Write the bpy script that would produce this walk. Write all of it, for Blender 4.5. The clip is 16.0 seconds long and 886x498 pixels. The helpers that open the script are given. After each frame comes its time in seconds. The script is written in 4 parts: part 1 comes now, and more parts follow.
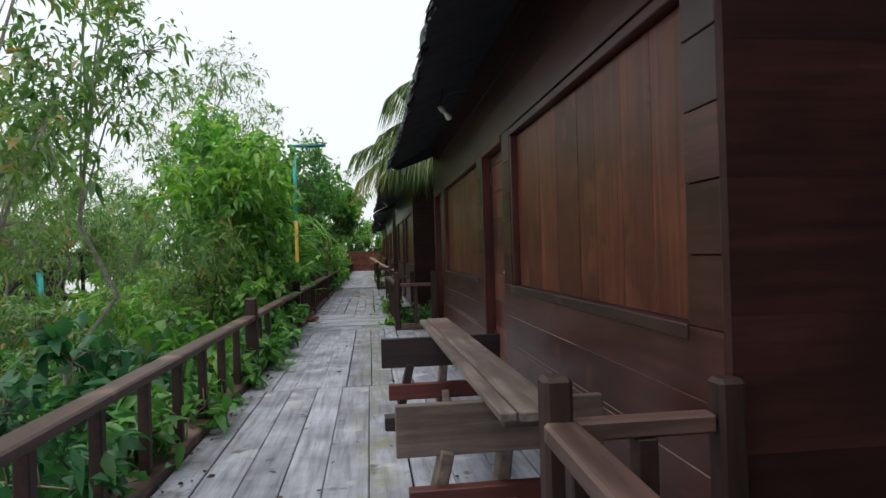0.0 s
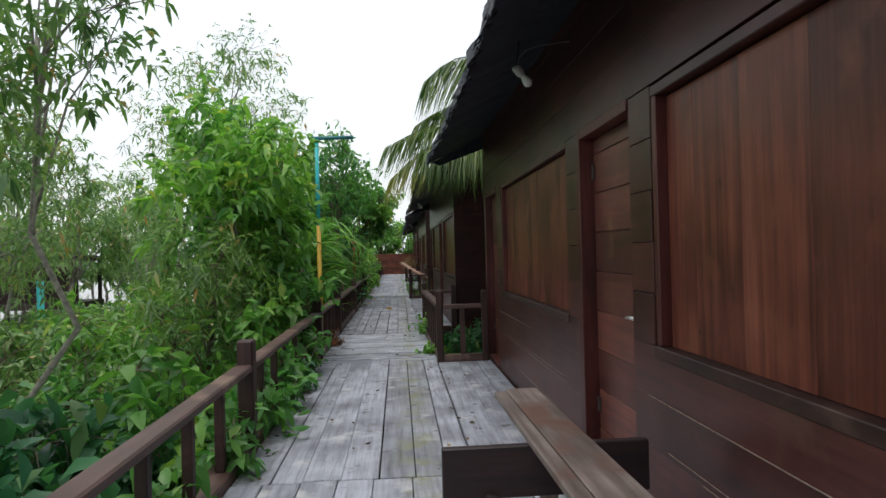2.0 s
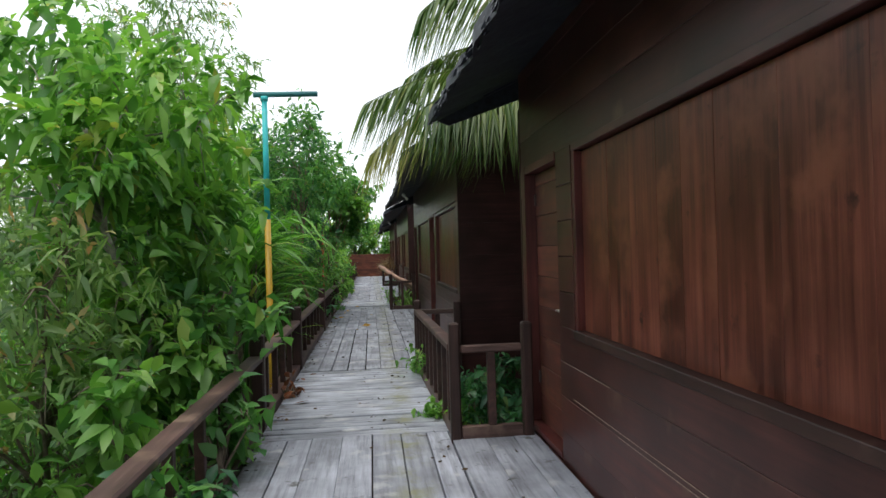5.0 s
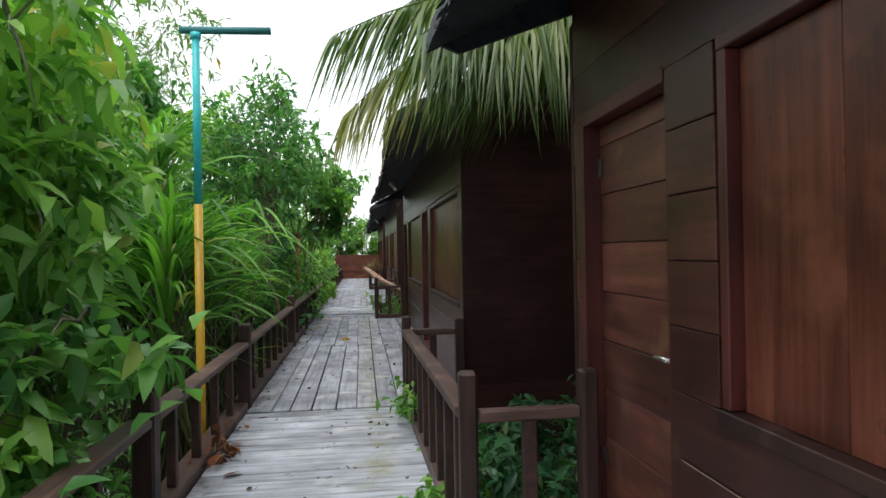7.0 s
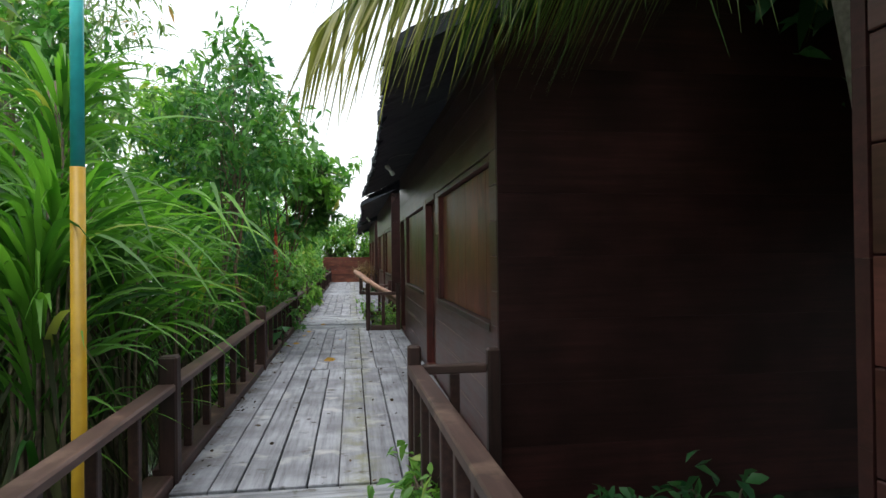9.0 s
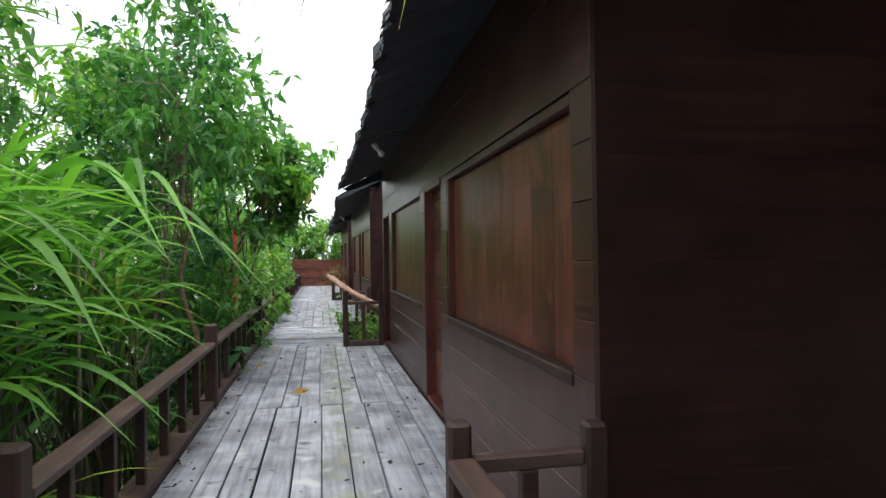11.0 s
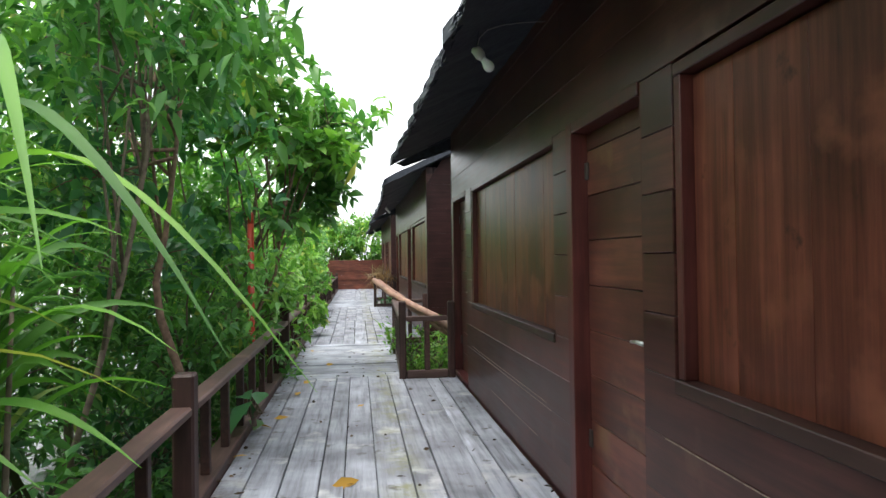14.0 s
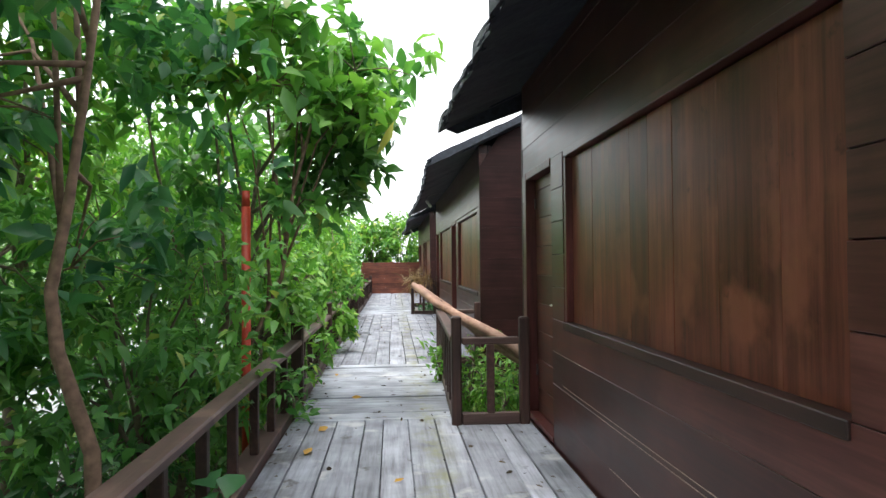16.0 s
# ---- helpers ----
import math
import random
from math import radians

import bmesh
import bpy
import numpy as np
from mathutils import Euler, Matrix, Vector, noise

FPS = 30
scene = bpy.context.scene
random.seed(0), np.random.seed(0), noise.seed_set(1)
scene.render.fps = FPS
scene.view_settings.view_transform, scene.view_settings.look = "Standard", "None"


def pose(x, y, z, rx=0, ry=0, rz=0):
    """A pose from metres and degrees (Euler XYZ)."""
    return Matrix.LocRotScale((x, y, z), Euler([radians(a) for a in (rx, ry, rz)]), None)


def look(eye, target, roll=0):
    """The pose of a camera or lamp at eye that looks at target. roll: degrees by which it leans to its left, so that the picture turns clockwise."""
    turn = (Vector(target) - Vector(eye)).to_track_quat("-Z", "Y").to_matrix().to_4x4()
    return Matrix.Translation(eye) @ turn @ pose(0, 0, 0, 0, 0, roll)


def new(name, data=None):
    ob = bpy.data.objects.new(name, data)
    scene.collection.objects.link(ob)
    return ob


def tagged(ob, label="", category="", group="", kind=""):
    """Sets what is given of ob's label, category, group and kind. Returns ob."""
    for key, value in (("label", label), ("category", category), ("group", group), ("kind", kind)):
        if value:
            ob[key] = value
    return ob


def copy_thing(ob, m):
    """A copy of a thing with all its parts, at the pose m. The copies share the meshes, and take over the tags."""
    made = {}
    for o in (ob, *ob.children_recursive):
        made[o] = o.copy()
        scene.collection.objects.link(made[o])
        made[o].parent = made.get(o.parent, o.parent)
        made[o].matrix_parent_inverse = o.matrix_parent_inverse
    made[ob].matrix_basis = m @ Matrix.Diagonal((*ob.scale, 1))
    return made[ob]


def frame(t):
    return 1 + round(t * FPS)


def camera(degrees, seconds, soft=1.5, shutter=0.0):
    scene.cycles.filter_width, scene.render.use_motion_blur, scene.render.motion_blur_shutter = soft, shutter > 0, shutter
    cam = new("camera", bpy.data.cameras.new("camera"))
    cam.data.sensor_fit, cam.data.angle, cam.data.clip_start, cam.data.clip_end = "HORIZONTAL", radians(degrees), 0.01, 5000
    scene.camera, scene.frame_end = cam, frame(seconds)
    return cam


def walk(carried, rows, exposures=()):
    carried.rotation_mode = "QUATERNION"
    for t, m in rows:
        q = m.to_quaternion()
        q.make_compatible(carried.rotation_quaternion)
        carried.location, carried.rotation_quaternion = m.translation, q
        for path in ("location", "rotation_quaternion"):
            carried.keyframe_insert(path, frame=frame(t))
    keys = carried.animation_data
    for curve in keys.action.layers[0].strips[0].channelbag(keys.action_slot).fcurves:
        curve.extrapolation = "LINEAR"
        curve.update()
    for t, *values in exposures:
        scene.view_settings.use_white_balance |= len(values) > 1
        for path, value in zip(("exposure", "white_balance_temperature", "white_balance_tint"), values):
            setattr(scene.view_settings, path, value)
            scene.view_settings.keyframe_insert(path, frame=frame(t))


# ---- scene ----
cam = camera(70.0, 16.0)
PATH = [
    (0, (0.965, 0.12, 1.163), (1.196, 2.107, 1.17), -1.7),
    (0.5, (0.928, 0.588, 1.236), (1.128, 2.578, 1.245), -1.7),
    (1, (0.892, 1.034, 1.285), (1.044, 3.028, 1.298), -1.6),
    (1.5, (0.875, 1.5, 1.306), (1.019, 3.495, 1.324), -1.5),
    (2, (0.879, 1.945, 1.335), (1.02, 3.94, 1.345), -1.5),
    (2.5, (0.835, 2.472, 1.342), (0.972, 4.467, 1.352), -1.5),
    (3, (0.814, 2.968, 1.375), (0.947, 4.963, 1.385), -1.5),
    (3.5, (0.738, 3.436, 1.41), (0.878, 5.431, 1.415), -1.6),
    (4, (0.727, 3.9, 1.397), (0.9, 5.893, 1.409), -1.7),
    (4.2, (0.735, 4.11, 1.418), (0.921, 6.101, 1.423), -1.7),
    (6.3, (0.834, 6.16, 1.409), (1.086, 8.144, 1.415), -1.3),
    (6.5, (0.856, 6.357, 1.408), (1.11, 8.341, 1.414), -1.3),
    (7, (0.904, 6.867, 1.401), (1.16, 8.85, 1.41), -1.0),
    (7.5, (0.924, 7.365, 1.388), (1.191, 9.347, 1.401), -0.8),
    (8, (0.955, 7.89, 1.384), (1.227, 9.871, 1.399), -0.7),
    (8.2, (0.96, 8.09, 1.38), (1.235, 10.071, 1.395), -0.7),
    (10.3, (0.876, 9.99, 1.355), (1.193, 11.965, 1.383), -0.5),
    (10.5, (0.874, 10.18, 1.354), (1.203, 12.153, 1.382), -0.5),
    (11, (0.85, 10.55, 1.38), (1.228, 12.513, 1.403), -0.8),
    (11.5, (0.876, 11.06, 1.37), (1.272, 13.021, 1.391), -0.9),
    (12, (0.82, 11.526, 1.357), (1.206, 13.488, 1.376), -1.0),
    (12.5, (0.779, 11.916, 1.335), (1.158, 13.88, 1.361), -0.8),
    (13, (0.738, 12.426, 1.331), (1.067, 14.399, 1.36), -0.8),
    (13.5, (0.69, 12.883, 1.338), (0.983, 14.862, 1.369), -0.8),
    (14, (0.712, 13.385, 1.348), (0.982, 15.367, 1.377), -0.8),
    (14.5, (0.686, 13.895, 1.349), (0.931, 15.88, 1.381), -0.8),
    (15, (0.714, 14.395, 1.333), (0.929, 16.383, 1.366), -0.5),
    (15.5, (0.706, 14.925, 1.336), (0.874, 16.918, 1.373), -0.5),
    (16, (0.698, 15.42, 1.31), (0.859, 17.413, 1.351), -0.5),
]
walk(cam, [(t, look(eye, target, roll)) for t, eye, target, roll in PATH], [(0, -0.35), (3.5, -0.15), (7, 0.2), (8.2, 0.28), (10.4, -0.14), (11, 0.56), (12.5, 0.7), (14.5, 0.92), (16, 1.0)])


# ---- world and light ----
world = bpy.data.worlds.new("overcast_sky")
scene.world = world
world.use_nodes = True
wn, wl = world.node_tree.nodes, world.node_tree.links
sky = wn.new("ShaderNodeTexSky")
sky.sky_type, sky.sun_disc = "NISHITA", False
sky.sun_elevation, sky.sun_rotation = radians(73), radians(-33)
sky.air_density, sky.dust_density, sky.ozone_density = 1.0, 6.0, 1.0
veil = wn.new("ShaderNodeMix")
veil.data_type = "RGBA"
veil.inputs[0].default_value = 0.72
veil.inputs[7].default_value = (11.4, 11.8, 12.2, 1)      # thick white cloud
wl.new(sky.outputs[0], veil.inputs[6])
wl.new(veil.outputs[2], wn["Background"].inputs[0])
wn["Background"].inputs[1].default_value = 0.135

sun = new("sun", bpy.data.lights.new("sun", "SUN"))
sun.data.energy, sun.data.angle, sun.data.color = 1.4, radians(25), (1.0, 0.96, 0.9)
sun.matrix_world = look((-2.6, -4, 16), (0, 0, 0))

# ---- materials ----
def shader(name, build):
    m = bpy.data.materials.new(name)
    m.use_nodes = True
    nt = m.node_tree
    build(nt.nodes, nt.links, nt.nodes["Principled BSDF"])
    return m


def ramp(n, stops):
    r = n.new("ShaderNodeValToRGB")
    e = r.color_ramp.elements
    while len(e) < len(stops):
        e.new(0.5)
    for el, (p, c) in zip(e, stops):
        el.position, el.color = p, (*c, 1)
    return r


def mixed(n, l, kind, a, b, fac):
    m = n.new("ShaderNodeMix")
    m.data_type, m.blend_type = "RGBA", kind
    for sock, v in ((m.inputs[0], fac), (m.inputs[6], a), (m.inputs[7], b)):
        if isinstance(v, bpy.types.NodeSocket):
            l.new(v, sock)
        elif isinstance(v, tuple):
            sock.default_value = (*v, 1)
        else:
            sock.default_value = v
    return m.outputs[2]


def wood(name, dark, mid, light, grain, rough, spread=0.5, wear=None, wear_from=0.62, bump=0.25, dirt=None, dirt_at=0.62, mossy=False, sheen=0.5):
    """Boards: grain stretched along one axis, tone from board to board, worn patches, stains."""
    def build(n, l, b):
        co, info = n.new("ShaderNodeTexCoord"), n.new("ShaderNodeObjectInfo")
        shift = n.new("ShaderNodeVectorMath")
        shift.operation = "SCALE"
        shift.inputs[0].default_value = (37, 53, 71)
        l.new(info.outputs["Random"], shift.inputs["Scale"])
        moved = n.new("ShaderNodeVectorMath")
        l.new(co.outputs["Object"], moved.inputs[0])
        l.new(shift.outputs[0], moved.inputs[1])
        mp = n.new("ShaderNodeMapping")
        mp.inputs["Scale"].default_value = grain
        l.new(moved.outputs[0], mp.inputs[0])
        g1 = n.new("ShaderNodeTexNoise")
        g1.inputs["Scale"].default_value, g1.inputs["Detail"].default_value, g1.inputs["Roughness"].default_value = 1.0, 6, 0.65
        l.new(mp.outputs[0], g1.inputs[0])
        big = n.new("ShaderNodeTexNoise")
        big.inputs["Scale"].default_value, big.inputs["Detail"].default_value = 2.3, 4
        l.new(moved.outputs[0], big.inputs[0])
        col = ramp(n, [(0.28, dark), (0.5, mid), (0.74, light)])
        l.new(g1.outputs[0], col.inputs[0])
        tone = n.new("ShaderNodeMapRange")
        tone.inputs["To Min"].default_value, tone.inputs["To Max"].default_value = 1 - spread, 1 + spread
        l.new(info.outputs["Random"], tone.inputs[0])
        grey = n.new("ShaderNodeCombineColor")
        for k in range(3):
            l.new(tone.outputs[0], grey.inputs[k])
        c = mixed(n, l, "MULTIPLY", col.outputs[0], grey.outputs[0], 1.0)
        soft = ramp(n, [(0.3, (0.58, 0.58, 0.58)), (0.7, (1.32, 1.32, 1.32))])
        l.new(big.outputs[0], soft.inputs[0])
        c = mixed(n, l, "MULTIPLY", c, soft.outputs[0], 1.0)
        if wear:
            patch = n.new("ShaderNodeTexNoise")
            patch.inputs["Scale"].default_value, patch.inputs["Detail"].default_value = 3.1, 7
            l.new(moved.outputs[0], patch.inputs[0])
            pr = ramp(n, [(wear_from, (0, 0, 0)), (wear_from + 0.12, (1, 1, 1))])
            l.new(patch.outputs[0], pr.inputs[0])
            c = mixed(n, l, "MIX", c, wear, pr.outputs[0])
        if dirt:
            spot = n.new("ShaderNodeTexNoise")
            spot.inputs["Scale"].default_value, spot.inputs["Detail"].default_value, spot.inputs["Roughness"].default_value = 6.5, 5, 0.6
            sp = n.new("ShaderNodeVectorMath")
            l.new(moved.outputs[0], sp.inputs[0])
            sp.inputs[1].default_value = (11, 7, 3)
            l.new(sp.outputs[0], spot.inputs[0])
            sr = ramp(n, [(dirt_at, (0, 0, 0)), (dirt_at + 0.09, (0.85, 0.85, 0.85))])
            l.new(spot.outputs[0], sr.inputs[0])
            c = mixed(n, l, "MIX", c, dirt, sr.outputs[0])
        if mossy:
            geo, sep, nz = n.new("ShaderNodeNewGeometry"), n.new("ShaderNodeSeparateXYZ"), n.new("ShaderNodeTexNoise")
            l.new(geo.outputs["Position"], sep.inputs[0])
            l.new(geo.outputs["Position"], nz.inputs[0])
            nz.inputs["Scale"].default_value, nz.inputs["Detail"].default_value, nz.inputs["Roughness"].default_value = 3.2, 7, 0.7
            for lo, peak, hi, tint, most in ((0.78, 0.98, 1.16, (0.24, 0.25, 0.13), 0.9), (-0.6, -0.25, 0.2, (0.09, 0.075, 0.06), 1.0)):
                up, down = n.new("ShaderNodeMapRange"), n.new("ShaderNodeMapRange")
                up.inputs["From Min"].default_value, up.inputs["From Max"].default_value = lo, peak
                down.inputs["From Min"].default_value, down.inputs["From Max"].default_value = hi, peak
                l.new(sep.outputs[0], up.inputs[0])
                l.new(sep.outputs[0], down.inputs[0])
                band, weigh = n.new("ShaderNodeMath"), n.new("ShaderNodeMath")
                band.operation, weigh.operation = "MULTIPLY", "MULTIPLY"
                l.new(up.outputs[0], band.inputs[0])
                l.new(down.outputs[0], band.inputs[1])
                sel = ramp(n, [(0.46, (0, 0, 0)), (0.62, (most, most, most))])
                l.new(nz.outputs[0], sel.inputs[0])
                l.new(band.outputs[0], weigh.inputs[0])
                l.new(sel.outputs[0], weigh.inputs[1])
                c = mixed(n, l, "MIX", c, tint, weigh.outputs[0])
        l.new(c, b.inputs["Base Color"])
        rr = n.new("ShaderNodeMapRange")
        rr.inputs["To Min"].default_value, rr.inputs["To Max"].default_value = rough - 0.1, min(1, rough + 0.14)
        l.new(g1.outputs[0], rr.inputs[0])
        l.new(rr.outputs[0], b.inputs["Roughness"])
        b.inputs["Specular IOR Level"].default_value = sheen
        bp = n.new("ShaderNodeBump")
        bp.inputs["Strength"].default_value, bp.inputs["Distance"].default_value = bump, 0.006
        l.new(g1.outputs[0], bp.inputs["Height"])
        l.new(bp.outputs[0], b.inputs["Normal"])
    return shader(name, build)


def leafy(name, dark, light, yellow, gloss=0.35, through_leaf=0.36):
    """Leaves: tone from leaf to leaf, a little light passing through."""
    def build(n, l, b):
        geo, co = n.new("ShaderNodeNewGeometry"), n.new("ShaderNodeTexCoord")
        col = ramp(n, [(0.0, dark), (0.75, light), (0.93, light), (1.0, yellow)])
        l.new(geo.outputs["Random Per Island"], col.inputs[0])
        nz = n.new("ShaderNodeTexNoise")
        nz.inputs["Scale"].default_value, nz.inputs["Detail"].default_value = 0.9, 3
        l.new(co.outputs["Object"], nz.inputs[0])
        r2 = ramp(n, [(0.35, (0.62, 0.72, 0.7)), (0.66, (1.25, 1.15, 0.9))])
        l.new(nz.outputs[0], r2.inputs[0])
        c = mixed(n, l, "MULTIPLY", col.outputs[0], r2.outputs[0], 1.0)
        l.new(c, b.inputs["Base Color"])
        b.inputs["Roughness"].default_value = gloss
        b.inputs["Specular IOR Level"].default_value = 0.4
        tl = n.new("ShaderNodeBsdfTranslucent")
        bright = mixed(n, l, "MULTIPLY", c, (1.42, 1.66, 0.8), 1.0)
        l.new(bright, tl.inputs[0])
        mx = n.new("ShaderNodeMixShader")
        mx.inputs[0].default_value = through_leaf
        l.new(b.outputs[0], mx.inputs[1])
        l.new(tl.outputs[0], mx.inputs[2])
        l.new(mx.outputs[0], n["Material Output"].inputs[0])
    return shader(name, build)


def plain(name, color, rough=0.5, metal=0.0, vary=0.25, scale=9.0, bump=0.1):
    def build(n, l, b):
        co = n.new("ShaderNodeTexCoord")
        nz = n.new("ShaderNodeTexNoise")
        nz.inputs["Scale"].default_value, nz.inputs["Detail"].default_value = scale, 6
        l.new(co.outputs["Object"], nz.inputs[0])
        r = ramp(n, [(0.3, tuple(v * (1 - vary) for v in color)), (0.7, tuple(v * (1 + vary) for v in color))])
        l.new(nz.outputs[0], r.inputs[0])
        l.new(r.outputs[0], b.inputs["Base Color"])
        b.inputs["Roughness"].default_value, b.inputs["Metallic"].default_value = rough, metal
        bp = n.new("ShaderNodeBump")
        bp.inputs["Strength"].default_value, bp.inputs["Distance"].default_value = bump, 0.004
        l.new(nz.outputs[0], bp.inputs["Height"])
        l.new(bp.outputs[0], b.inputs["Normal"])
    return shader(name, build)


DECK = wood("weathered_grey_deck", (0.1552, 0.165, 0.1908), (0.3152, 0.335, 0.3922), (0.4171, 0.445, 0.5141), (26, 1.6, 26), 0.75, 0.14,
            wear=(0.52, 0.53, 0.55), wear_from=0.6, bump=0.5, dirt=(0.09, 0.09, 0.08), dirt_at=0.615, mossy=True)
DECK_ACROSS = wood("weathered_grey_cross_deck", (0.1503, 0.16, 0.1802), (0.3589, 0.385, 0.4452), (0.4656, 0.5, 0.5724), (1.6, 26, 26), 0.75, 0.16,
                   wear=(0.52, 0.53, 0.55), wear_from=0.6, bump=0.5, dirt=(0.08, 0.08, 0.06), dirt_at=0.63, mossy=True)
WALL = wood("dark_stained_board", (0.046, 0.0155, 0.0135), (0.077, 0.0257, 0.0216), (0.117, 0.0415, 0.0335), (14, 1.5, 30), 0.33, 0.25,
            wear=(0.12, 0.056, 0.039), wear_from=0.63, bump=0.1, sheen=0.4)
PANEL = wood("brown_panel_board", (0.066, 0.0195, 0.014), (0.148, 0.0435, 0.0285), (0.24, 0.08, 0.049), (20, 24, 1.1), 0.36, 0.36,
             wear=(0.2, 0.067, 0.04), wear_from=0.55, bump=0.12, dirt=(0.035, 0.013, 0.011), dirt_at=0.645, sheen=0.3)
SILL = wood("brown_sill", (0.025, 0.0096, 0.00765), (0.0425, 0.0168, 0.01275), (0.07, 0.03, 0.02337), (24, 1.6, 24), 0.5, 0.1, wear=(0.1, 0.052, 0.0425), wear_from=0.6)
FRAME = wood("red_brown_frame", (0.056, 0.0132, 0.0115), (0.097, 0.0225, 0.019), (0.15, 0.04, 0.032), (22, 22, 1.6), 0.4, 0.12, bump=0.2)
LEAF_BOARD = wood("door_board", (0.08, 0.0255, 0.02), (0.135, 0.044, 0.033), (0.215, 0.076, 0.052), (14, 1.6, 26), 0.4, 0.35,
                  wear=(0.22, 0.11, 0.06), wear_from=0.6, bump=0.2)
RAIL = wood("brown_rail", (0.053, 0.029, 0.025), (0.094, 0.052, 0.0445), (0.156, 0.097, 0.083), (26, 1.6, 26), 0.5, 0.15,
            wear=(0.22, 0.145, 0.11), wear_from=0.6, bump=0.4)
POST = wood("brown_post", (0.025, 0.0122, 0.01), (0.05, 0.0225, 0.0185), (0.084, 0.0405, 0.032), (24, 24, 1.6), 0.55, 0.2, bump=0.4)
TABLE = wood("weathered_table_board", (0.072, 0.0504, 0.0432), (0.18, 0.1404, 0.126), (0.288, 0.2448, 0.2304), (26, 1.4, 26), 0.6, 0.12,
             wear=(0.1368, 0.0684, 0.0504), wear_from=0.55, bump=0.5)
DARKBOARD = wood("dark_bench_board", (0.013, 0.0072, 0.008), (0.024, 0.0125, 0.0135), (0.045, 0.024, 0.0245), (2, 20, 26), 0.5, 0.1, bump=0.3)
REDBOARD = wood("red_bench_beam", (0.06, 0.014, 0.012), (0.10, 0.022, 0.018), (0.15, 0.04, 0.03), (2, 20, 26), 0.5, 0.1, bump=0.3)
GREYBOARD = wood("grey_brown_board", (0.07, 0.05, 0.043), (0.16, 0.118, 0.1), (0.25, 0.195, 0.17), (2, 20, 26), 0.6, 0.1, bump=0.4)
RAWPOLE = wood("raw_orange_timber", (0.1856, 0.09002, 0.05638), (0.319, 0.18, 0.1253), (0.4176, 0.2813, 0.213), (20, 1.5, 20), 0.65, 0.12, bump=0.3)
FENCE = wood("red_brown_fence_board", (0.09, 0.026, 0.016), (0.16, 0.045, 0.026), (0.24, 0.08, 0.045), (2, 18, 24), 0.6, 0.18, bump=0.3)
THATCH = plain("dark_thatch", (0.03, 0.036, 0.05), 0.6, 0, 0.45, 24, 0.6)
# red-brown side boards, their colour darkened for the shade in the gaps
SIDE_SHADED = wood("red_brown_shaded_side_board", (0.026, 0.0088, 0.0082), (0.043, 0.0142, 0.013), (0.063, 0.0215, 0.0195), (1.5, 14, 26), 0.55, 0.2, bump=0.2, sheen=0.3)
# pale colour for board seams that catch the light
SEAM = plain("pale_lit_edge", (0.30, 0.22, 0.18), 0.6, 0, 0.4, 30, 0.2)
PILE = plain("wet_pile", (0.06, 0.045, 0.035), 0.8, 0, 0.4, 9, 0.4)
BARK = plain("grey_brown_bark", (0.17, 0.135, 0.10), 0.85, 0, 0.4, 22, 0.7)
BROWNBARK = plain("brown_bark", (0.19, 0.12, 0.082), 0.85, 0, 0.4, 22, 0.7)
PALEBARK = plain("pale_bark", (0.30, 0.28, 0.24), 0.85, 0, 0.35, 22, 0.6)
CYAN = plain("cyan_paint", (0.04, 0.52, 0.54), 0.4, 0, 0.12, 14, 0.05)
YELLOW = plain("ochre_yellow_paint", (0.50, 0.30, 0.02), 0.45, 0, 0.12, 14, 0.05)
RED = plain("orange_red_paint", (0.42, 0.045, 0.02), 0.45, 0, 0.15, 14, 0.05)
TEAL = plain("dull_teal_paint", (0.03, 0.18, 0.19), 0.5, 0, 0.2, 14, 0.05)
METAL = plain("brushed_metal", (0.75, 0.74, 0.72), 0.3, 1.0, 0.08, 30, 0.02)
BULB = plain("milky_glass", (0.8, 0.8, 0.77), 0.25, 0, 0.03, 5, 0.0)
SOCKET = plain("white_plastic", (0.6, 0.58, 0.54), 0.45, 0, 0.06, 5, 0.0)
HINGE = plain("dull_steel_hinge", (0.12, 0.1, 0.095), 0.45, 0.6, 0.2, 20, 0.0)
WIRE = plain("grey_cable", (0.3, 0.29, 0.28), 0.5, 0, 0.1, 20, 0.0)
MUD = plain("wet_mud", (0.07, 0.06, 0.045), 0.7, 0, 0.4, 1.5, 0.5)
DRY = leafy("dry_leaf", (0.16, 0.09, 0.05), (0.36, 0.24, 0.15), (0.45, 0.32, 0.2), 0.7, 0.15)
LITTER = leafy("dark_litter", (0.03, 0.022, 0.016), (0.09, 0.06, 0.04), (0.25, 0.15, 0.05), 0.8, 0.05)
WITHERED = leafy("withered_shade_blade", (0.035, 0.05, 0.018), (0.075, 0.085, 0.03), (0.14, 0.1, 0.04), 0.6, 0.15)
ORANGE_LEAF = leafy("fallen_leaf", (0.4, 0.2, 0.04), (0.6, 0.34, 0.06), (0.6, 0.4, 0.1), 0.6, 0.15)
RUST_LEAF = leafy("rust_leaf", (0.16, 0.05, 0.025), (0.28, 0.09, 0.04), (0.3, 0.12, 0.05), 0.6, 0.15)
LEAF_MID = leafy("mid_green_leaf", (0.05695, 0.1921, 0.06328), (0.1645, 0.3729, 0.1187), (0.3544, 0.4068, 0.1266))
LEAF_BRIGHT = leafy("bright_green_leaf", (0.08226, 0.2373, 0.06328), (0.2531, 0.4746, 0.1187), (0.5316, 0.5085, 0.1582))
LEAF_DARK = leafy("dark_green_leaf", (0.02531, 0.113, 0.06328), (0.08859, 0.2486, 0.1187), (0.2278, 0.3051, 0.1266))
